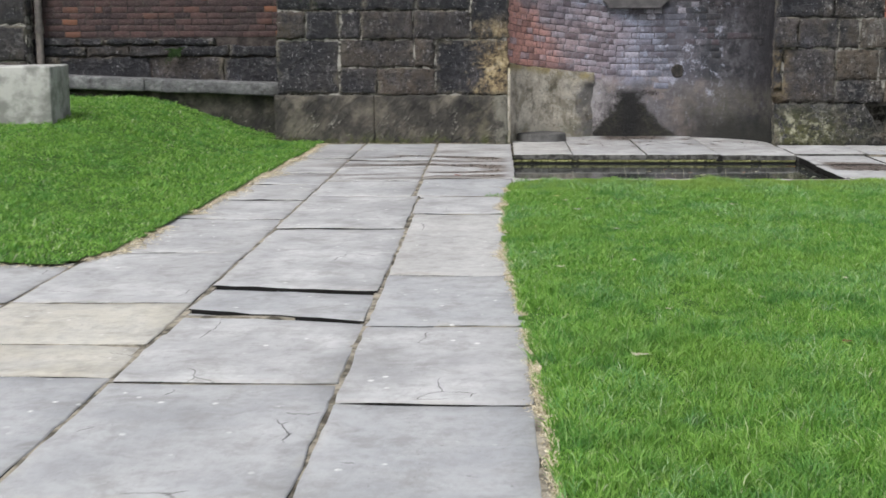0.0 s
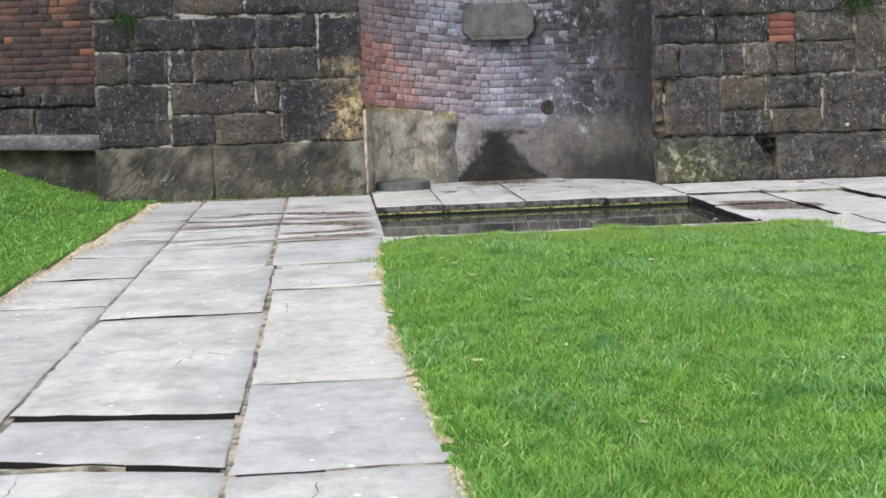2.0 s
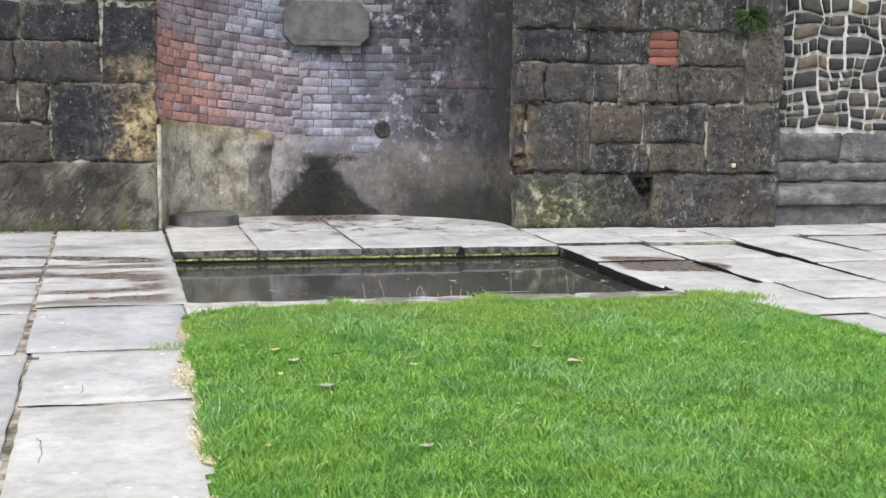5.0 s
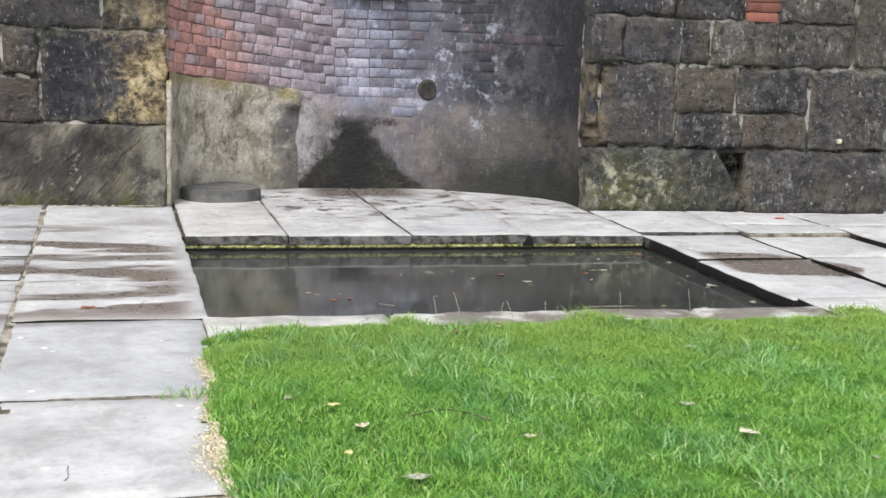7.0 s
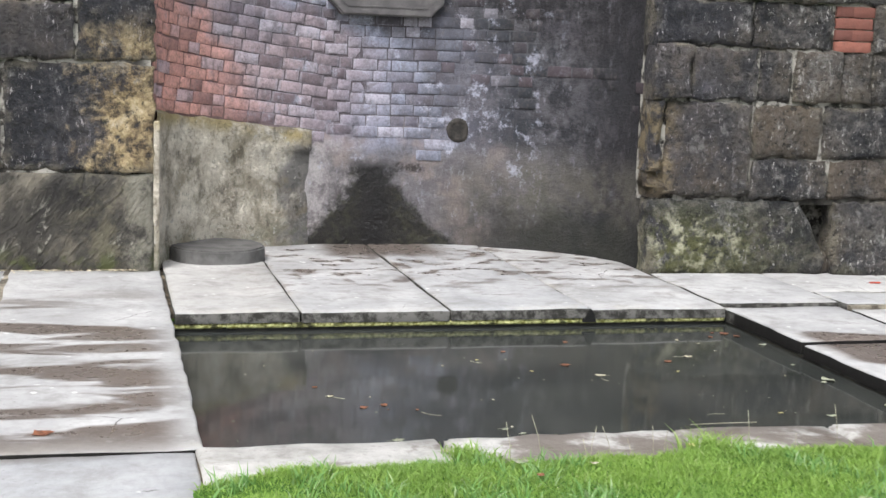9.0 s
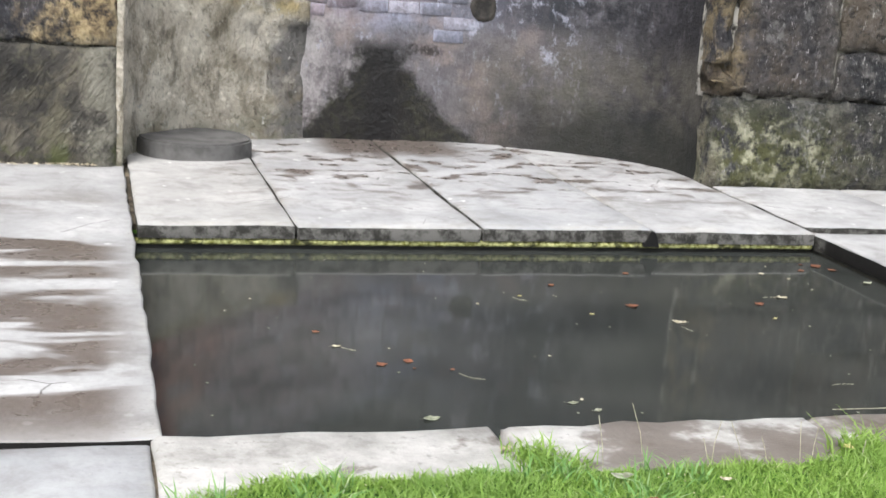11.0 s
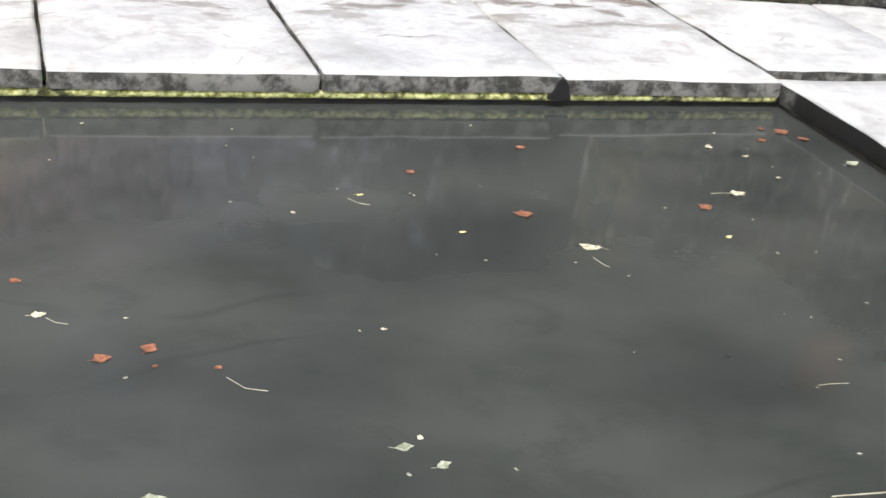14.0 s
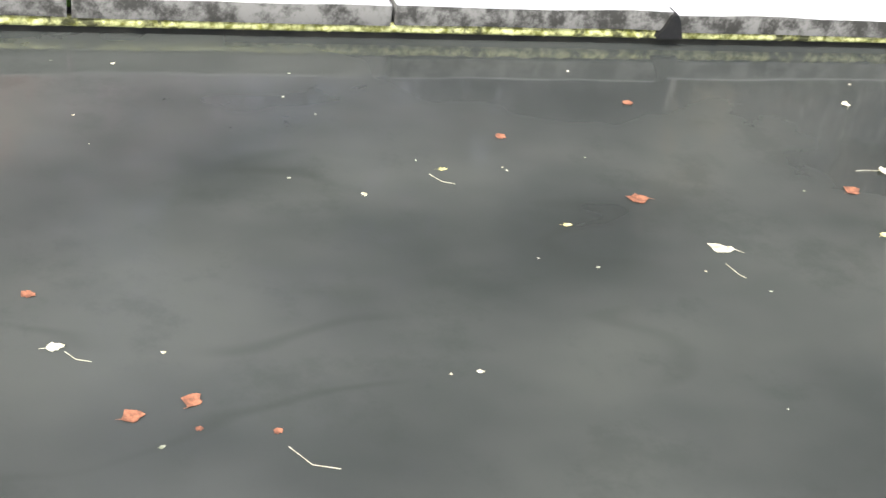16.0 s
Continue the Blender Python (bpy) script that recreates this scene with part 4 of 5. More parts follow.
part("ledge_base", box(-6.9, -2.46, 16.95, 17.3, -0.05, 0.67), TOOLED, bench)

pier = thing("wall_pier", "dark stone pier at the end of the brick wall", kind="structure")
part("core", box(-8.8, -5.92, 16.95, 17.4, -0.1, WALL_TOP), DARK_JOINT, pier)
for k in range(13):
    course(pier, 0, 0.1 + 0.48 * k, 0.58 + 0.48 * k, (-8.8, -7.3 - 0.3 * (k % 2), -6.6 + 0.2 * (k % 2), -5.92), 16.95, 90 + k)
pipe = thing("drain_pipe", "weathered grey drain pipe beside the stone pier", "drain pipe")
bm = bmesh.new()
bmesh.ops.create_cone(bm, cap_ends=True, segments=16, radius1=0.05, radius2=0.05, depth=WALL_TOP)
bm.transform(Matrix.Translation((-5.80, 17.12, WALL_TOP / 2)))
part("pipe", bm, PIPE_PAINT, pipe)
bm = bmesh.new()
bmesh.ops.create_cone(bm, cap_ends=True, segments=16, radius1=0.062, radius2=0.062, depth=0.12)
bm.transform(Matrix.Translation((-5.80, 17.12, 1.5)))
part("collar", bm, PIPE_PAINT, pipe)

wall_east = thing("wall_right", "rubble wall of grey stones in thick pale mortar", kind="structure")
RIGHT_Y = 16.55
part("core", box(6.6, 12.5, RIGHT_Y + 0.02, RIGHT_Y + 1.2, -0.1, WALL_TOP), LIME_JOINT, wall_east)
for k, (z0, z1, sp) in enumerate(((0.40, 0.62, (6.72, 8.3, 9.9, 11.2, 12.4)), (0.62, 0.93, (6.74, 7.7, 9.2, 10.6, 12.4)))):
    course(wall_east, 0, z0, z1, sp, RIGHT_Y, 110 + k, LEDGE, 0.0, None, 0.03)
r = random.Random(21)


def rubble(x0, x1, z0, z1, depth=0):
    """Splits a stretch of wall into stones of uneven size."""
    w, h = x1 - x0, z1 - z0
    if w > 0.34 or (w > 0.18 and r.random() < 0.42) or h > 0.21:
        if w > h * r.uniform(0.8, 1.5):
            c = x0 + w * r.uniform(0.35, 0.65)
            return rubble(x0, c, z0, z1) + rubble(c, x1, z0, z1)
        c = z0 + h * r.uniform(0.35, 0.65)
        return rubble(x0, x1, z0, c) + rubble(x0, x1, c, z1)
    return [(x0, x1, z0, z1)]


def rubble_mesh(w, h, seed, ox=0.0, oz=0.0):
    """A stone with an uneven, rounded outline."""
    q = random.Random(seed)
    n, verts = 16, []
    for ring, (k, d) in enumerate(((1.0, 0.05), (0.98, 0.008), (0.86, -0.012), (0.45, -0.02))):
        for i in range(n):
            a = math.tau * i / n
            ca, sa = math.cos(a), math.sin(a)
            e = 1.0 / max(abs(ca), abs(sa)) ** 0.98
            wob = 1 + 0.10 * noise.noise(Vector((ca * 1.1, sa * 1.5, seed * 1.3)))
            px, pz = w / 2 * (1 + k * e * ca * wob), h / 2 * (1 + k * e * sa * wob)
            bend = noise.noise_vector(Vector(((ox + px) * 3.2, 0, (oz + pz) * 3.2))) * 0.085
            verts.append((px + bend.x, pz + bend.z, -d + 0.006 * noise.noise(Vector((ca, sa, seed + k)))))
    faces = [(m * n + i, m * n + (i + 1) % n, (m + 1) * n + (i + 1) % n, (m + 1) * n + i) for m in range(3) for i in range(n)]
    faces.append(tuple(range(3 * n, 4 * n)))
    return mesh_of("rubble_stone", verts, faces, RUBBLE)


far_stones = []
for col in range(8):
    for lev in range(7):
        for k, (a, b, c, d) in enumerate(rubble(6.72 + col * 0.7, 7.42 + col * 0.7, 0.96 + lev * 0.78, 1.74 + lev * 0.78)):
            me = rubble_mesh(b - a - 0.034, d - c - 0.034, col * 100 + lev * 10 + k, a, c)
            m = on_wall(a + 0.017, RIGHT_Y - 0.004, c + 0.017)
            if col < 4 and lev < 2:
                piece("rubble_stone", me, wall_east, m)
            else:
                far_stones.append((me, m))
tagged(piece("other_stones", joined("other_stones", far_stones, RUBBLE), wall_east), "grey rubble stones", kind="stuff")
bench2 = thing("stone_ledge_seat", "grey stone ledge at the foot of the rubble wall", "stone ledge", "wall ledges")
part("ledge_slab", worn_box(6.73, 9.2, 16.08, 16.62, 0.20, 0.40, 0.03, 0.3, 0.010, 7), LEDGE, bench2)
part("ledge_slab", worn_box(9.21, 12.0, 16.08, 16.62, 0.20, 0.40, 0.03, 0.3, 0.010, 8), LEDGE, bench2)
part("ledge_base", worn_box(6.73, 12.0, 16.16, 16.62, -0.05, 0.20, 0.02, 0.4, 0.008, 9), LEDGE, bench2)

tomb = tagged(part("stone_block_monument", worn_box(-7.4, -4.59, 13.9, 14.6, 0.20, 1.09, 0.02, 0.2, 0.012, 11), TOMB_STONE, None), "pale mottled block of stone on the grass", "stone block")

# ---- paving ----
path_bed = thing("pavement", "worn grey sandstone flags with open soil-filled joints", kind="structure")
part("bedding", box(-4.7, 0.61, -2.9, 16.47, -0.09, -0.045), SOIL, path_bed)
part("bedding", box(0.56, 0.70, 11.6, 12.43, -0.09, -0.02), SOIL, path_bed)
part("bedding", box(0.60, 4.1, 15.07, 17.7, -0.09, -0.03), SOIL, path_bed)
part("bedding", box(4.08, 10.8, 10.0, 16.4, -0.09, -0.05), SOIL, path_bed)
part("bedding", box(4.2, 6.62, 2.2, 10.0, -0.09, -0.045), SOIL, path_bed)
part("edge_soil", box(0.575, 0.72, -2.9, 12.0, -0.09, -0.004), SAND, path_bed)
flag_seed = [0]


def flag(x0, x1, y0, y1, z=0.0, gap=None, lip=None, slant=0.0, thick=0.055, skew=None, parent=None, material=None, rough=0.008, jag=0.013, edge=0.009):
    flag_seed[0] += 1
    k = flag_seed[0]
    q = random.Random(k)
    lip = q.choice((0.001, 0.003, 0.006, 0.012)) if lip is None else lip
    gap_x = gap or 0.015
    gap = gap or q.choice((0.012, 0.016, 0.022, 0.032))
    w, h = x1 - x0 - gap_x, y1 - y0 - gap
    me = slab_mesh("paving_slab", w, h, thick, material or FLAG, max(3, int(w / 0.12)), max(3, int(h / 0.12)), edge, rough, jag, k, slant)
    if skew:
        for v in me.vertices:
            v.co.y += (skew[0] + (skew[1] - skew[0]) * v.co.y / h) * (v.co.x / w - 0.5)
    if parent is None and thick < 0.06 and q.random() < 0.6:
        a = q.uniform(0.0, 0.5) * (x1 - x0) if q.random() < 0.5 else 0.0
        part("joint_fill", box(x0 + 0.012 + a, x1 - 0.012, y0 - 0.024, y0 + 0.024, -0.05, z - q.uniform(0.004, 0.008)), SAND, path_bed)
    m = Matrix.Translation((x0 + gap_x / 2, y0 + gap / 2, z + lip / 2 + q.uniform(-0.002, 0.002))) @ Matrix.Rotation(-lip / h, 4, "X") @ Matrix.Rotation(q.uniform(-0.004, 0.004), 4, "Y")
    return piece("paving_slab", me, parent or path_bed, m)


def column(x0, x1, joints, **kw):
    for a, b in zip(joints, joints[1:]):
        flag(x0, x1, a, b, **kw)


column(-0.24, 0.605, (-2.9, -1.5, -0.2, 1.1, 2.9, 4.38, 5.81, 7.21, 9.90))
column(-0.265, 0.605, (9.90, 11.06))
flag(-0.30, 0.605, 11.06, 12.40)
flag(-0.315, 0.640, 12.40, 16.47, lip=0.008)
column(-1.265, -0.24, (-2.6, -1.2, 0.6, 2.0, 3.2, 4.68))
flag(-1.265, -0.24, 4.68, 6.0, skew=(0.0, -0.28), gap=0.02, lip=0.014)
flag(-1.265, -0.24, 6.02, 6.72, skew=(-0.28, -0.17), gap=0.03, lip=0.018)
flag(-1.265, -0.24, 6.74, 9.10, skew=(-0.17, 0.0), gap=0.02, lip=0.014)
column(-1.265, -0.26, (9.10, 11.0))
column(-1.265, -0.32, (11.0, 12.22, 13.45, 14.2, 16.47))
column(-2.32, -1.265, (-2.5, -0.8, 0.9, 2.2, 3.4, 4.76))
column(-2.32, -1.265, (4.76, 5.36, 6.34), material=BUFF_FLAG)
column(-2.32, -1.265, (6.34, 8.0, 9.6, 10.75, 11.9, 12.95, 14.4, 16.47))
column(-3.5, -2.32, (-2.5, -0.5, 1.0, 2.6, 4.1, 5.3, 6.3, 7.7))
column(-4.7, -3.5, (-2.5, 0.0, 1.7, 3.4, 4.8, 6.1, 7.7))
for a, b in ((0.65, 1.36), (1.36, 2.244), (2.244, 3.117), (3.117, 4.02)):
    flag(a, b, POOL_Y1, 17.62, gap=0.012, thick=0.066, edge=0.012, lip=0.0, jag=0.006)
flag(4.02, 4.87, 15.06, 16.4), flag(4.87, 5.75, 15.40, 16.4), flag(4.87, 5.75, 14.98, 15.40, gap=0.02)
flag(5.75, 6.62, 13.60, 15.34, slant=-0.085), flag(5.75, 6.62, 15.36, 16.4)
column(6.62, 7.75, (11.8, 13.1, 14.25, 15.3, 16.3))
column(7.75, 9.1, (11.4, 12.9, 14.5, 16.3))
column(9.1, 10.8, (11.0, 12.6, 14.4, 16.3))
flag(4.02, 4.85, 14.05, 15.04, z=-0.022, gap=0.022, thick=0.075, lip=0.004)
flag(4.02, 4.85, 12.72, 14.03, z=-0.030, gap=0.02, thick=0.075, lip=0.004)
flag(4.86, 5.70, 14.05, 14.94, z=-0.022, gap=0.03, lip=0.004)
flag(4.86, 5.73, 12.72, 14.03, z=-0.014, gap=0.02, lip=0.004)
column(4.02, 4.90, (10.0, 11.4, 12.70))
column(4.90, 5.75, (2.2, 3.6, 5.0, 6.2, 7.6, 9.1, 10.5, 11.95, 12.70))
column(5.75, 6.62, (2.2, 4.0, 5.6, 7.2, 8.8, 10.3, 12.0, 13.58))
column(4.20, 4.90, (4.0, 5.4, 6.8, 8.4, 10.0))
for x in (-0.24, -1.265, -2.32):
    part("joint_fill", box(x - 0.03, x + 0.03, -2.5, 11.0, -0.05, -0.006), SAND, path_bed)
    x -= 0.075 if x == -0.24 else 0.0
    part("joint_fill", box(x - 0.03, x + 0.03, 11.01, 16.4, -0.05, -0.006), SAND, path_bed)
# coping along the front of the pool, its edges broken
for a, b in ((0.603, 1.545), (1.545, 2.53), (2.53, 3.24), (3.24, 4.02)):
    flag(a, b, 12.02, 12.452, gap=0.012, thick=0.16, parent=pool, material=COPING, lip=0.0, rough=0.014, jag=0.018, edge=0.016)
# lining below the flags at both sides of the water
part("side_lining", box(POOL_X1 + 0.02, POOL_X1 + 0.2, POOL_Y0 - 0.3, POOL_Y1 + 0.1, -0.6, -0.10), WET_SHADE_STONE, pool)
part("side_lining", box(POOL_X0 - 0.2, POOL_X0 - 0.03, POOL_Y0 - 0.3, POOL_Y1 + 0.1, -0.6, -0.06), WET_SHADE_STONE, pool)
# broken corner that left a drain hole between two flags
drain = thing("drain_hole_shade", "small black prism for the shaded gap broken in the pool edge", "drain hole")
# no opening here: a solid prism, black as the hole's shade
bm = bmesh.new()
prof = [(-0.05, -0.082), (-0.028, -0.046), (-0.012, -0.010), (0.004, -0.004), (0.018, -0.026), (0.036, -0.084)]
f = bm.faces.new([bm.verts.new((x, -0.012, z)) for x, z in prof])
ext = bmesh.ops.extrude_face_region(bm, geom=[f])
for v in ext["geom"]:
    if isinstance(v, bmesh.types.BMVert):
        v.co.y += 0.06
bmesh.ops.recalc_face_normals(bm, faces=bm.faces[:])
bm.transform(Matrix.Translation((3.117, POOL_Y1 + 0.002, 0.0)))
part("gap", bm, BLACK, drain)


# ---- lawns ----
def right_edge_in(y):
    return float(np.interp(y, (2.5, 4.1, 5.0, 6.0, 7.3, 9.2, 10.9, 12.2), (0.63, 0.645, 0.61, 0.58, 0.52, 0.495, 0.525, 0.59))) + 0.03 * noise.noise(Vector((y * 2.2, 0, 0))) + 0.02 * noise.noise(Vector((y * 9, 3, 0)))


def right_edge_out(y):
    base = 4.60 if y < 10.2 else 4.60 - 0.13 * (y - 10.2) / 0.85 if y < 11.05 else 4.47 - 0.40 * (y - 11.05) / 1.2
    return base + 0.04 * noise.noise(Vector((y * 3, 7, 0)))


def right_end(x):
    return 12.09 + 0.05 * noise.noise(Vector((x * 2.6, 1, 0))) + 0.03 * noise.noise(Vector((x * 9, 2, 0))) - 0.09 * max(0.0, (0.95 - x) / 0.4) ** 2


def left_edge_in(y):
    if y < 8.0:
        return -2.19 - 0.35 * (8.0 - y)
    return -2.19 + 0.14 * min(1, (y - 8.0) / 3) + 0.20 * max(0, (y - 11.0) / 5) + 0.05 * noise.noise(Vector((y * 2.4, 5, 0))) + 0.02 * noise.noise(Vector((y * 9, 6, 0)))


def smooth01(v):
    v = max(0.0, min(1.0, v))
    return v * v * (3 - 2 * v)


def bank(x, y):
    """Rise of the far lawn towards the walls on its side."""
    return 0.56 * smooth01((-2.2 - x) / 2.3) * smooth01((y - 7.5) / 9.5) + 0.02


def lawn_right_z(x, y):
    edge = min(x - right_edge_in(y), right_edge_out(y) - x, right_end(x) - y)
    return 0.022 * smooth01(edge / 0.10) + 0.008 * noise.noise(Vector((x * 1.2, y * 1.2, 0))) + 0.006 * noise.noise(Vector((x * 5, y * 5, 2)))


def lawn_mesh(xs, ys, inside, height):
    verts, faces, index = [], [], {}
    for j in range(len(ys) - 1):
        for i in range(len(xs) - 1):
            if inside((xs[i] + xs[i + 1]) / 2, (ys[j] + ys[j + 1]) / 2):
                f = []
                for a, b in ((i, j), (i + 1, j), (i + 1, j + 1), (i, j + 1)):
                    if (a, b) not in index:
                        index[(a, b)] = len(verts)
                        verts.append((xs[a], ys[b], height(xs[a], ys[b])))
                    f.append(index[(a, b)])
                faces.append(f)
    return mesh_of("lawn", verts, faces, TURF)


def in_right(x, y):
    return right_edge_in(y) < x < right_edge_out(y) and y < right_end(x)


def in_left(x, y):
    return x < left_edge_in(y) and y > 7.46 + 0.05 * noise.noise(Vector((x * 3, 8, 0))) and y < 17.2 and not (-1.0 < x)


def spaced(a, b, n):
    return [a + (b - a) * i / n for i in range(n + 1)]


lawn = new("lawn_right", lawn_mesh(spaced(0.4, 4.8, 110), spaced(-4.0, 12.3, 330), in_right, lawn_right_z))
tagged(lawn, "mown green lawn beside the flagged path", kind="structure")
lawn2 = new("lawn_left", lawn_mesh(spaced(-9.0, -1.7, 120), spaced(7.3, 17.25, 160), in_left, bank))
tagged(lawn2, "mown lawn rising towards the brick wall", kind="structure")


def blades(name, label, points, height, tall, wide, seed, material=None):
    """Grass as single curved blades, all in one mesh."""
    g = np.random.default_rng(seed)
    n = len(points)
    base = np.array([(x, y, height(x, y) - 0.004) for x, y in points])
    a = g.uniform(0, math.tau, n)
    side = np.stack([np.cos(a), np.sin(a), np.zeros(n)], 1) * (wide * g.uniform(0.6, 1.3, n))[:, None]
    b = g.uniform(0, math.tau, n)
    h = tall(points, g)
    lean = np.stack([np.cos(b), np.sin(b), np.zeros(n)], 1) * (h * g.uniform(0.3, 1.5, n))[:, None]
    up = np.array([0, 0, 1.0]) * h[:, None]
    v = np.empty((n, 5, 3))
    v[:, 0], v[:, 1] = base - side, base + side
    v[:, 2], v[:, 3] = base - side * 0.8 + up * 0.6 + lean * 0.35, base + side * 0.8 + up * 0.6 + lean * 0.35
    v[:, 4] = base + up * 0.92 + lean
    k = (np.arange(n) * 5)[:, None]
    tri = np.concatenate([k + np.array([0, 1, 3]), k + np.array([0, 3, 2]), k + np.array([2, 3, 4])], 1).reshape(-1)
    me = bpy.data.meshes.new(name)
    me.vertices.add(n * 5), me.loops.add(len(tri)), me.polygons.add(len(tri) // 3)
    me.vertices.foreach_set("co", v.reshape(-1))
    me.loops.foreach_set("vertex_index", tri.astype(np.int32))
    me.polygons.foreach_set("loop_start", np.arange(0, len(tri), 3, dtype=np.int32))
    me.polygons.foreach_set("loop_total", np.full(len(tri) // 3, 3, dtype=np.int32))
    me.materials.append(material or BLADE)
    me.update()
    me.validate()
    return tagged(new(name, me), label, "grass", kind="stuff")


def scatter(n, x0, x1, y0, y1, inside, seed):
    g = np.random.default_rng(seed)
    return [(x, y) for x, y in zip(g.uniform(x0, x1, n), g.uniform(y0, y1, n)) if inside(x, y)]


def mown(points, g):
    n = len(points)
    big = np.array([noise.noise(Vector((x * 1.6, y * 1.6, 4))) for x, y in points])
    fine = np.array([noise.noise(Vector((x * 7, y * 7, 9))) for x, y in points])
    grown = np.array([1.35 - 0.35 * smooth01((y - 4.5) / 4.0) for x, y in points])
    return g.uniform(0.010, 0.046, n) * np.clip(1 + 0.7 * big + 1.1 * fine, 0.25, 2.2) * grown


def fringe(points, g):
    big = np.array([noise.noise(Vector((x * 3.5, y * 3.5, 4))) for x, y in points])
    return g.uniform(0.010, 0.038, len(points)) * np.clip(1 + 0.9 * big, 0.3, 1.6)


near = scatter(390000, 0.45, 4.75, 2.9, 11.0, in_right, 1)
edge_band = scatter(140000, 0.5, 4.6, 10.8, 12.25, in_right, 2)
blades("grass", "short bright green grass of the mown lawn", near, lawn_right_z, mown, 0.0027, 3)
blades("grass", "longer green grass along the pool coping", edge_band, lawn_right_z, fringe, 0.0021, 4)
blades("grass", "bright green grass on the rising lawn", scatter(120000, -8.0, -1.7, 7.4, 17.2, in_left, 5), bank, mown, 0.006, 6)


def clumped(x, y):
    return in_right(x, y) and noise.noise(Vector((x * 1.5, y * 1.1, 12))) + 0.7 * noise.noise(Vector((x * 5.5, y * 5.5, 3))) > 0.22


def rank_growth(points, g):
    return g.uniform(0.030, 0.075, len(points))


blades("grass", "longer blue-green grass in clumps of the lawn", scatter(110000, 0.45, 4.75, 2.9, 12.1, clumped, 8), lawn_right_z, rank_growth, 0.0030, 9, PALE_BLADE)


# ---- small things ----
def tuft(x, y, z, n, tall, spread, seed, name="grass_tuft", label="green grass tuft in a paving joint"):
    q = np.random.default_rng(seed)
    pts = [(x + q.normal(0, spread), y + q.normal(0, spread * 0.8)) for _ in range(n)]
    ob = blades(name, label, pts, lambda a, b: z, lambda p, g: g.uniform(tall * 0.4, tall, len(p)), 0.0028, seed)
    ob["category"] = "grass tuft"
    return ob


tuft(1.57, 12.20, 0.0, 130, 0.06, 0.035, 31), tuft(1.60, 12.12, 0.0, 220, 0.06, 0.05, 32), tuft(2.52, 12.14, 0.0, 260, 0.09, 0.05, 33), tuft(2.62, 12.10, 0.0, 220, 0.08, 0.06, 34)
tuft(4.15, 12.22, 0.0, 600, 0.045, 0.09, 35), tuft(0.60, 11.05, 0.0, 160, 0.06, 0.045, 36), tuft(4.33, 12.04, 0.0, 400, 0.06, 0.10, 37), tuft(0.45, 11.06, 0.0, 60, 0.04, 0.05, 38)


def flakes(name, label, points, size, material, seed, z=0.006):
    """Loose dry bits lying about, in one mesh."""
    q = random.Random(seed)
    verts, faces = [], []
    for x, y in points:
        a, l, w = q.uniform(0, math.tau), size * q.uniform(0.5, 1.6), size * q.uniform(0.12, 0.5)
        c, s, k = math.cos(a), math.sin(a), len(verts)
        for u, v, h in ((-l, 0, 0.0), (0, -w, 0.006), (l, 0, q.uniform(0, 0.012)), (0, w, 0.004)):
            verts.append((x + u * c - v * s, y + u * s + v * c, z + h * q.uniform(0.3, 1)))
        faces += [(k, k + 1, k + 2), (k, k + 2, k + 3)]
    return tagged(new(name, mesh_of(name, verts, faces, material, False)), label, "dry litter", kind="stuff")


q = np.random.default_rng(77)
edge_pts = []
for _ in range(42000):
    y = q.uniform(2.2, 11.6)
    if noise.noise(Vector((y * 1.1, 0, 2))) > -0.35:
        edge_pts.append((right_edge_in(y) - abs(q.normal(0, 0.022 + 0.06 * max(0.0, noise.noise(Vector((y * 1.7, 5, 5)))))) + 0.03, y))
flakes("dry_grass_litter", "straw-coloured dry litter along the lawn edge", edge_pts, 0.0060, STRAW, 1)
edge_pts = []
for _ in range(20000):
    y = q.uniform(7.6, 16.3)
    if noise.noise(Vector((y * 0.9, 3, 2))) > -0.35:
        edge_pts.append((left_edge_in(y) + abs(q.normal(0, 0.07 + 0.10 * max(0.0, noise.noise(Vector((y * 1.3, 1, 5)))))) - 0.06, y))
for _ in range(700):
    x = q.uniform(-4.5, -2.3)
    edge_pts.append((x, 7.44 + q.normal(0, 0.05)))
flakes("dry_grass_litter", "straw-coloured dry litter along the rising lawn", edge_pts, 0.013, STRAW, 2)
flakes("dry_grass_litter", "dry thatch scattered in the grass by the coping", [(q.uniform(0.8, 4.2), 12.04 - abs(q.normal(0, 0.22))) for _ in range(700)], 0.010, STRAW, 4, 0.016)
wall_pts = [(q.uniform(-2.5, 0.5), 16.36 - abs(q.normal(0, 0.03))) for _ in range(500)] + [(q.uniform(-2.6, -1.9), 16.2 - abs(q.normal(0, 0.15))) for _ in range(400)]
flakes("dry_grass_litter", "dry litter at the foot of the buttress", wall_pts, 0.015, STRAW, 3)


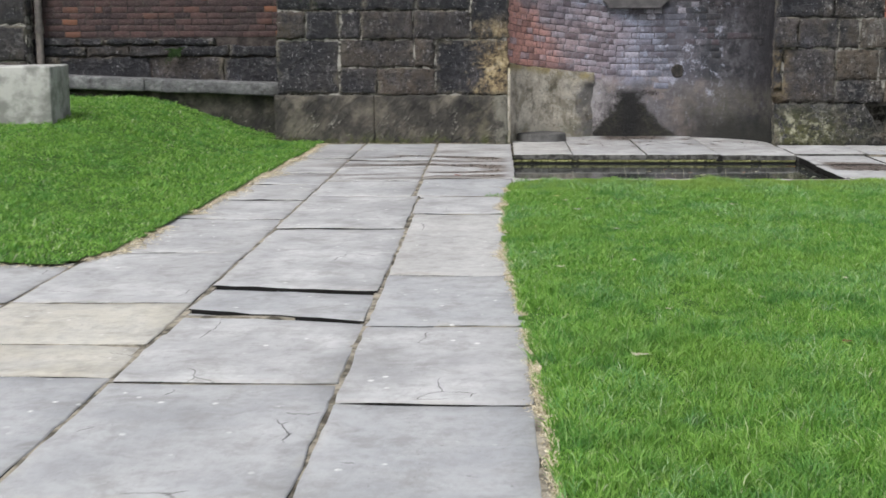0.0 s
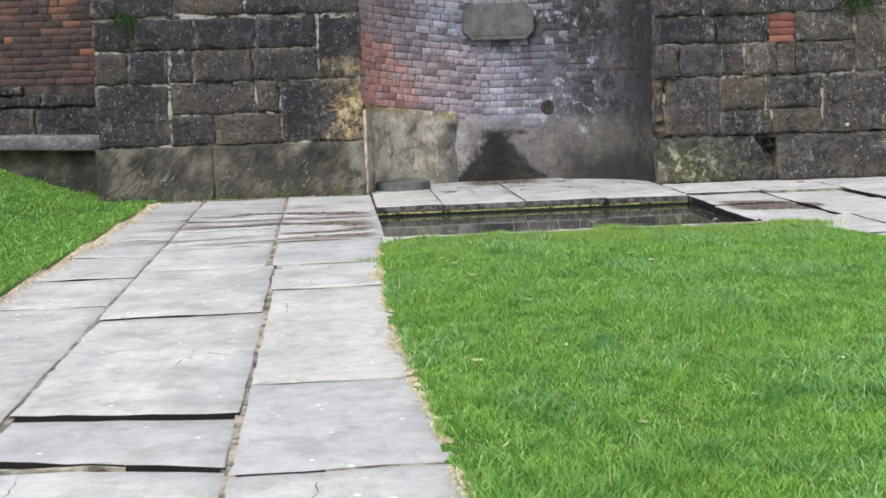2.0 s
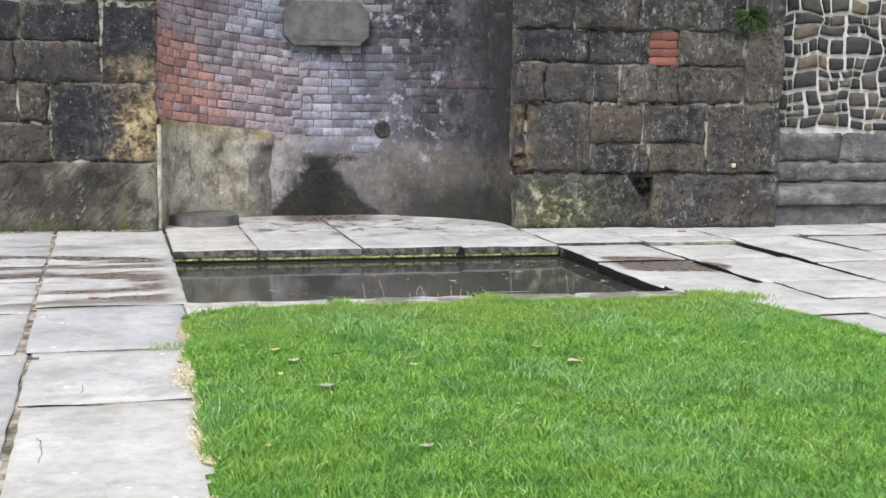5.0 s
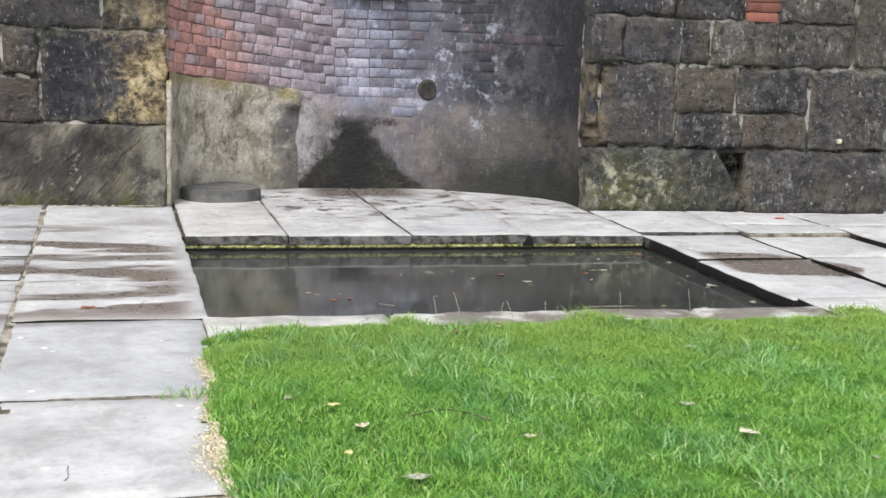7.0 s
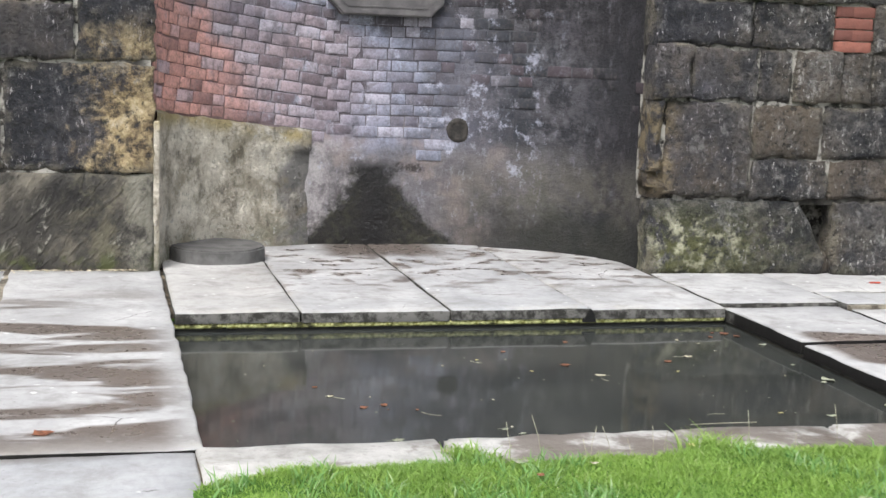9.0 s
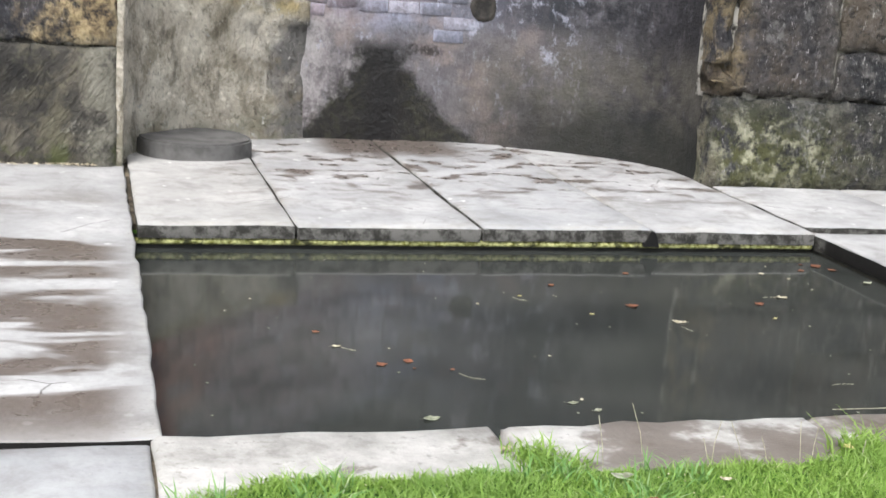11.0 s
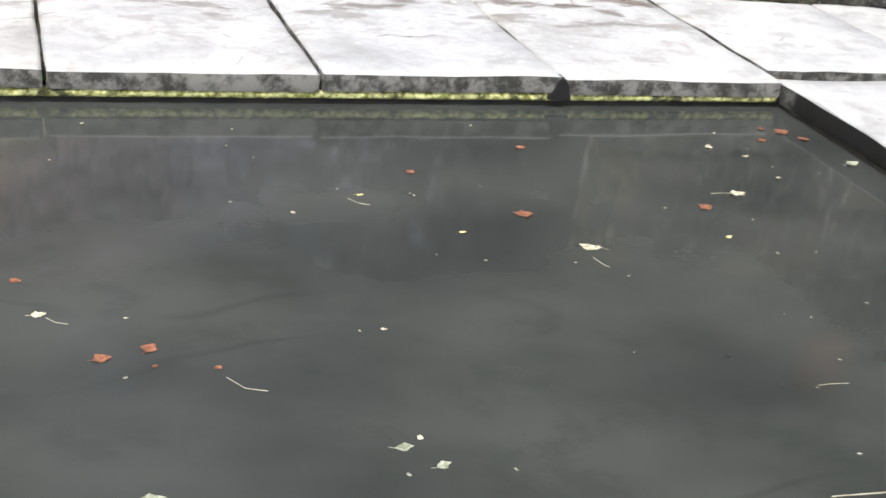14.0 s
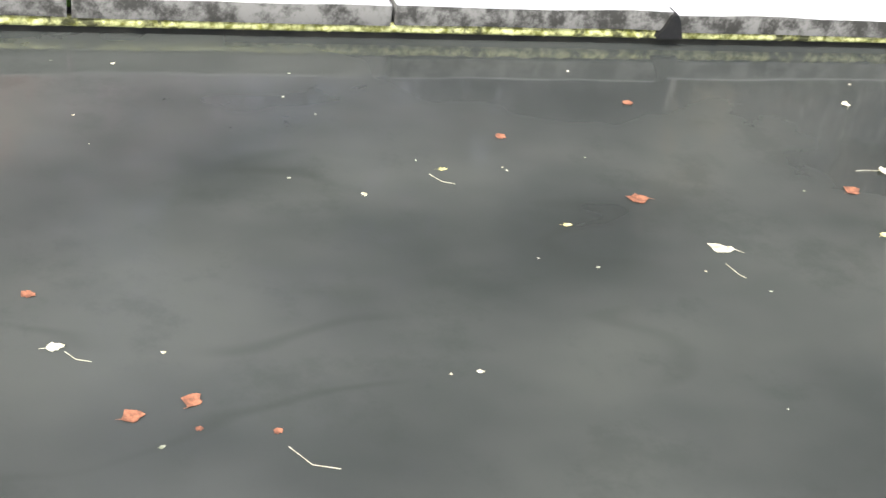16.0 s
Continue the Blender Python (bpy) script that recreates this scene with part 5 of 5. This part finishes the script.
def leaf_mesh(name, material, l, w, seed, stem=0.35):
    """A curled leaf with a midrib fold and a short stem."""
    q = random.Random(seed)
    verts, faces, n = [], [], 7
    curl = q.uniform(0.15, 0.45)
    for i in range(n + 1):
        t = i / n
        full = w / 2 * (math.sin(math.pi * t ** 0.8) ** 0.8 if 0 < t < 1 else 0.02)
        one, two = full * (1 + 0.32 * q.uniform(-1, 1)), full * (1 + 0.32 * q.uniform(-1, 1))
        x, z = l * (t - 0.5), curl * l * (t - 0.5) ** 2
        bow = 0.12 * l * math.sin(2.6 * t)
        verts += [(x, bow - one, z + q.uniform(0.0, 0.22) * one), (x, bow, z), (x, bow + two, z + q.uniform(0.0, 0.22) * two)]
    for i in range(n):
        for k in range(2):
            faces.append((3 * i + k, 3 * i + 3 + k, 3 * i + 4 + k, 3 * i + 1 + k))
    blade_mesh = mesh_of(name, verts, faces, material)
    k, verts, faces = 0, [], []
    s = l * stem
    verts += [(-l / 2, -0.0015, curl * l / 4), (-l / 2, 0.0015, curl * l / 4), (-l / 2 - s, s * 0.3 + 0.001, 0.004), (-l / 2 - s, s * 0.3 - 0.001, 0.004)]
    faces.append((k, k + 1, k + 2, k + 3))
    return blade_mesh, mesh_of("stem", verts, faces, material)


PALE_LEAF = [leaf_mesh("leaf", LEAF_PALE, 0.085, 0.05, 1), leaf_mesh("leaf", LEAF_PALE, 0.065, 0.045, 2)]
RUST_LEAF = [leaf_mesh("leaf", LEAF_RUST, 0.07, 0.052, 3, 0.2), leaf_mesh("leaf", LEAF_RUST, 0.045, 0.038, 4, 0.1)]
YELLOW_LEAF = [leaf_mesh("leaf", LEAF_YELLOW, 0.05, 0.03, 5)]
GREY_LEAF = [leaf_mesh("leaf", LEAF_GREY, 0.08, 0.05, 6), leaf_mesh("leaf", LEAF_GREY, 0.05, 0.03, 7)]


def leaf(me, x, y, z, turn, label, size=1.0, group=""):
    ob = new("fallen_leaf", me[0])
    if size > 0.3:
        piece("stem", me[1], ob)
    ob.matrix_basis = pose(x, y, z, 0, 0, turn) @ Matrix.Scale(size, 4)
    return tagged(ob, label, "leaf", group)


ON_WATER = WATER_Z + 0.001
for me, x, y, turn, size, word in (
        (PALE_LEAF[0], 2.74, 13.79, 150, 0.9, "pale"), (RUST_LEAF[0], 2.63, 14.02, 165, 1.0, "rust-brown"), (RUST_LEAF[0], 1.415, 13.31, 10, 0.75, "rust-brown"),
        (RUST_LEAF[0], 1.52, 13.345, 50, 0.75, "rust-brown"), (RUST_LEAF[1], 1.52, 13.27, 0, 0.4, "orange"), (RUST_LEAF[1], 1.65, 13.25, 30, 0.5, "orange"),
        (RUST_LEAF[1], 1.25, 13.70, 140, 0.8, "rust-brown"), (PALE_LEAF[1], 1.295, 13.52, 10, 0.65, "pale"), (RUST_LEAF[1], 2.82, 14.54, 0, 0.9, "orange"),
        (RUST_LEAF[1], 2.39, 14.34, 40, 0.9, "rust-brown"), (PALE_LEAF[1], 3.39, 14.13, 0, 1.0, "pale"), (RUST_LEAF[0], 3.23, 14.03, 20, 0.9, "rust-brown"),
        (YELLOW_LEAF[0], 3.19, 13.82, 30, 0.7, "yellow"), (YELLOW_LEAF[0], 2.41, 13.90, 0, 0.6, "yellow"), (YELLOW_LEAF[0], 2.19, 14.17, 0, 0.6, "yellow"),
        (PALE_LEAF[1], 3.51, 14.54, 70, 0.7, "pale"), (RUST_LEAF[1], 3.75, 14.60, 10, 1.0, "rust-brown"), (RUST_LEAF[0], 3.88, 14.68, 10, 1.1, "rust-brown"),
        (GREY_LEAF[0], 3.56, 12.93, 160, 0.8, "grey"), (YELLOW_LEAF[0], 3.34, 13.0, 0, 0.8, "yellow"), (GREY_LEAF[1], 1.96, 12.90, 0, 1.0, "grey-green"),
        (GREY_LEAF[1], 2.02, 12.83, 20, 0.9, "grey-green"), (GREY_LEAF[0], 1.46, 12.79, 10, 0.9, "grey"), (YELLOW_LEAF[0], 1.91, 12.68, 90, 0.7, "yellow"),
        (GREY_LEAF[0], 3.92, 13.57, 100, 1.25, "pale green"), (GREY_LEAF[0], 3.95, 13.05, 60, 1.0, "grey"), (RUST_LEAF[0], 3.30, 12.60, 20, 0.8, "rust-brown"), (PALE_LEAF[1], 3.6, 14.45, 20, 0.5, "pale"),
        (GREY_LEAF[0], 3.97, 14.37, 20, 0.9, "pale green"), (GREY_LEAF[1], 3.90, 13.90, 0, 0.8, "grey"), (RUST_LEAF[1], 3.82, 14.72, 60, 0.8, "rust-brown"), (RUST_LEAF[0], 3.93, 14.62, 120, 0.8, "rust-brown"), (GREY_LEAF[1], 3.87, 13.52, 30, 1.1, "pale green")):
    leaf(me, x, y, ON_WATER, turn, word + " fallen leaf floating on the dark pool", size * 0.82, "leaves on the pool")
q2 = random.Random(8)
for i in range(60):
    x, y = q2.uniform(0.75, 3.9), q2.uniform(12.55, 14.85)
    leaf(GREY_LEAF[1] if i % 3 else PALE_LEAF[1], x, y, ON_WATER, q2.uniform(0, 360), "tiny pale scrap floating on the dark pool", q2.uniform(0.10, 0.28), "scraps on the pool")
for me, x, y, turn, size, word in (
        (PALE_LEAF[0], 2.44, 10.17, 110, 1.25, "white"), (PALE_LEAF[1], 0.85, 7.25, 20, 1.3, "white"), (GREY_LEAF[0], 0.70, 7.76, 70, 1.0, "grey"), (PALE_LEAF[1], 0.52, 7.16, 50, 1.1, "white"),
        (GREY_LEAF[1], 3.51, 10.42, 0, 1.6, "grey"), (YELLOW_LEAF[0], 0.74, 8.92, 40, 1.0, "yellow"), (GREY_LEAF[0], 1.33, 8.78, 10, 1.0, "grey"), (PALE_LEAF[1], 1.33, 7.49, 80, 0.9, "pale"),
        (PALE_LEAF[1], 1.04, 10.42, 30, 1.2, "white"), (YELLOW_LEAF[0], 0.94, 10.12, 70, 1.2, "yellow"), (PALE_LEAF[1], 1.61, 10.22, 0, 0.9, "pale"), (GREY_LEAF[0], 2.36, 10.54, 140, 0.9, "grey"),
        (PALE_LEAF[1], 1.99, 11.92, 150, 0.6, "pale"), (GREY_LEAF[0], 1.11, 9.85, 0, 1.3, "grey"), (GREY_LEAF[1], 0.82, 10.80, 50, 1.3, "grey"), (YELLOW_LEAF[0], 0.98, 10.69, 10, 1.4, "tan"),
        (PALE_LEAF[0], 1.10, 5.04, 160, 1.2, "pale tan"), (RUST_LEAF[0], 2.11, 5.30, 0, 0.9, "brown"), (GREY_LEAF[0], 1.72, 11.95, 160, 0.85, "grey"), (RUST_LEAF[1], 1.75, 11.80, 60, 1.0, "rust"), (YELLOW_LEAF[0], 2.47, 12.12, 60, 1.2, "yellow")):
    leaf(me, x, y, lawn_right_z(x, y) + 0.028, turn, word + " dead leaf lying on the green lawn", size * 0.85, "leaves on the lawn")
for i in range(16):
    x, y = q2.uniform(0.8, 4.3), q2.uniform(4.0, 11.9)
    leaf((YELLOW_LEAF + GREY_LEAF + PALE_LEAF)[i % 5], x, y, lawn_right_z(x, y) + 0.03, q2.uniform(0, 360), "small pale petal lying on the green lawn", q2.uniform(0.35, 0.7), "petals on the lawn")
leaf(RUST_LEAF[0], 0.05, 12.66, 0.004, 20, "rust-brown fallen leaf on the wet flag", 1.3)
leaf(PALE_LEAF[1], 1.52, 12.25, 0.006, 40, "pale leaf by the coping joint", 0.7)


def tube(name, pts, rad, material, label, category):
    cu = bpy.data.curves.new(name, "CURVE")
    cu.dimensions, cu.bevel_depth, cu.bevel_resolution = "3D", rad, 1
    sp = cu.splines.new("POLY")
    sp.points.add(len(pts) - 1)
    for p, c in zip(sp.points, pts):
        p.co = (*c, 1)
    cu.materials.append(material)
    return tagged(new(name, cu), label, category)


# dry stems along the coping, twigs on the water and the grass
for i in range(13):
    x = (1.72, 2.05, 2.12, 2.22, 2.34, 2.46, 2.60, 2.70, 1.86, 2.9, 3.1, 2.28, 2.02)[i]
    h, lx = q2.uniform(0.06, 0.17), q2.uniform(-0.05, 0.05)
    y = 12.07 + q2.uniform(-0.03, 0.06)
    tube("dry_grass_stem", [(x, y, 0.0), (x + lx * 0.3, y + 0.01, h * 0.5), (x + lx, y + 0.02, h)], 0.0011, STEM, "thin bleached grass stem standing by the coping", "grass stem")
for (x, y), (dx, dy) in (((1.66, 13.21), (0.075, -0.065)), ((2.15, 14.15), (0.05, -0.05)), ((1.31, 13.51), (0.045, -0.035)), ((3.30, 14.14), (0.07, 0.0)), ((2.98, 13.02), (0.08, 0.0)), ((2.72, 13.72), (0.02, -0.06))):
    tube("twig", [(x, y, ON_WATER), (x + dx * 0.4, y + dy * 0.8, ON_WATER + 0.002), (x + dx, y + dy, ON_WATER)], 0.0007, STEM, "thin pale twig floating on the pool", "twig")
tube("dry_straw", [(2.62, 12.46, 0.012), (2.76, 12.45, 0.016), (2.92, 12.46, 0.012)], 0.0012, STEM, "long bleached straw lying on the coping edge", "straw")
tube("twig", [(1.22, 10.5, 0.05), (1.36, 10.56, 0.055), (1.44, 10.52, 0.055), (1.52, 10.42, 0.05)], 0.0026, SOIL, "thin dark twig lying on the lawn", "twig")
tagged(part("litter_scrap", worn_box(5.49, 5.57, 15.69, 15.715, 0.0, 0.010, 0.003, 1, 0.002, 2), RED_BIT, None), "small red scrap of litter by the wall", "litter")
tagged(part("litter_scrap", worn_box(6.18, 6.22, 15.985, 16.02, 0.60, 0.64, 0.008, 1, 0.002, 2), LEAF_PALE, None), "small white snail shell on the buttress", "shell")


def frond_plant(name, label, x, y, z, n, size, seed, droop=0.6):
    """A plant in a wall joint: a root with many leafy fronds."""
    q = random.Random(seed)
    root = thing(name, label, "wall plant")
    for i in range(n):
        a = q.uniform(math.pi, math.tau)
        up = q.uniform(-0.4, 1.0)
        l = size * q.uniform(0.5, 1.0)
        verts, faces = [(0, 0, 0)], []
        for k in range(9):
            t = (k + 1) / 9
            px, pz = l * t * math.cos(a) * 0.8, l * (up * t - droop * t * t)
            py = -abs(l * t * math.sin(a)) * 0.55
            stem = len(verts)
            verts += [(px, py, pz), (px, py + 0.002, pz - 0.004)]
            last = 0 if k == 0 else prev
            faces.append((last, stem, stem + 1))
            prev = stem
            for sgn in (-1, 1):
                b = len(verts)
                s = size * 0.16 * (1.1 - t * 0.8) * q.uniform(0.7, 1.3)
                verts += [(px + sgn * s * 0.6, py - 0.2 * s, pz + s * 0.5), (px + sgn * s * 1.2, py - 0.3 * s, pz + s * 0.1), (px + sgn * s * 0.5, py, pz - s * 0.35)]
                faces += [(stem, b, b + 1), (stem, b + 1, b + 2)]
        piece("frond", mesh_of("frond", verts, faces, LEAF_GREEN), root)
    root.matrix_basis = pose(x, y, z)
    return root


frond_plant("wall_fern", "dark green fern growing from the buttress joint", 6.30, 16.0, 2.06, 34, 0.34, 1)
frond_plant("wall_ivy", "trailing green ivy on the black buttress", -2.05, 16.38, 2.12, 16, 0.26, 2, 1.3)
frond_plant("wall_fern", "small fern rooted in the brick wall", -3.92, 17.15, 1.18, 14, 0.24, 3, 0.5)
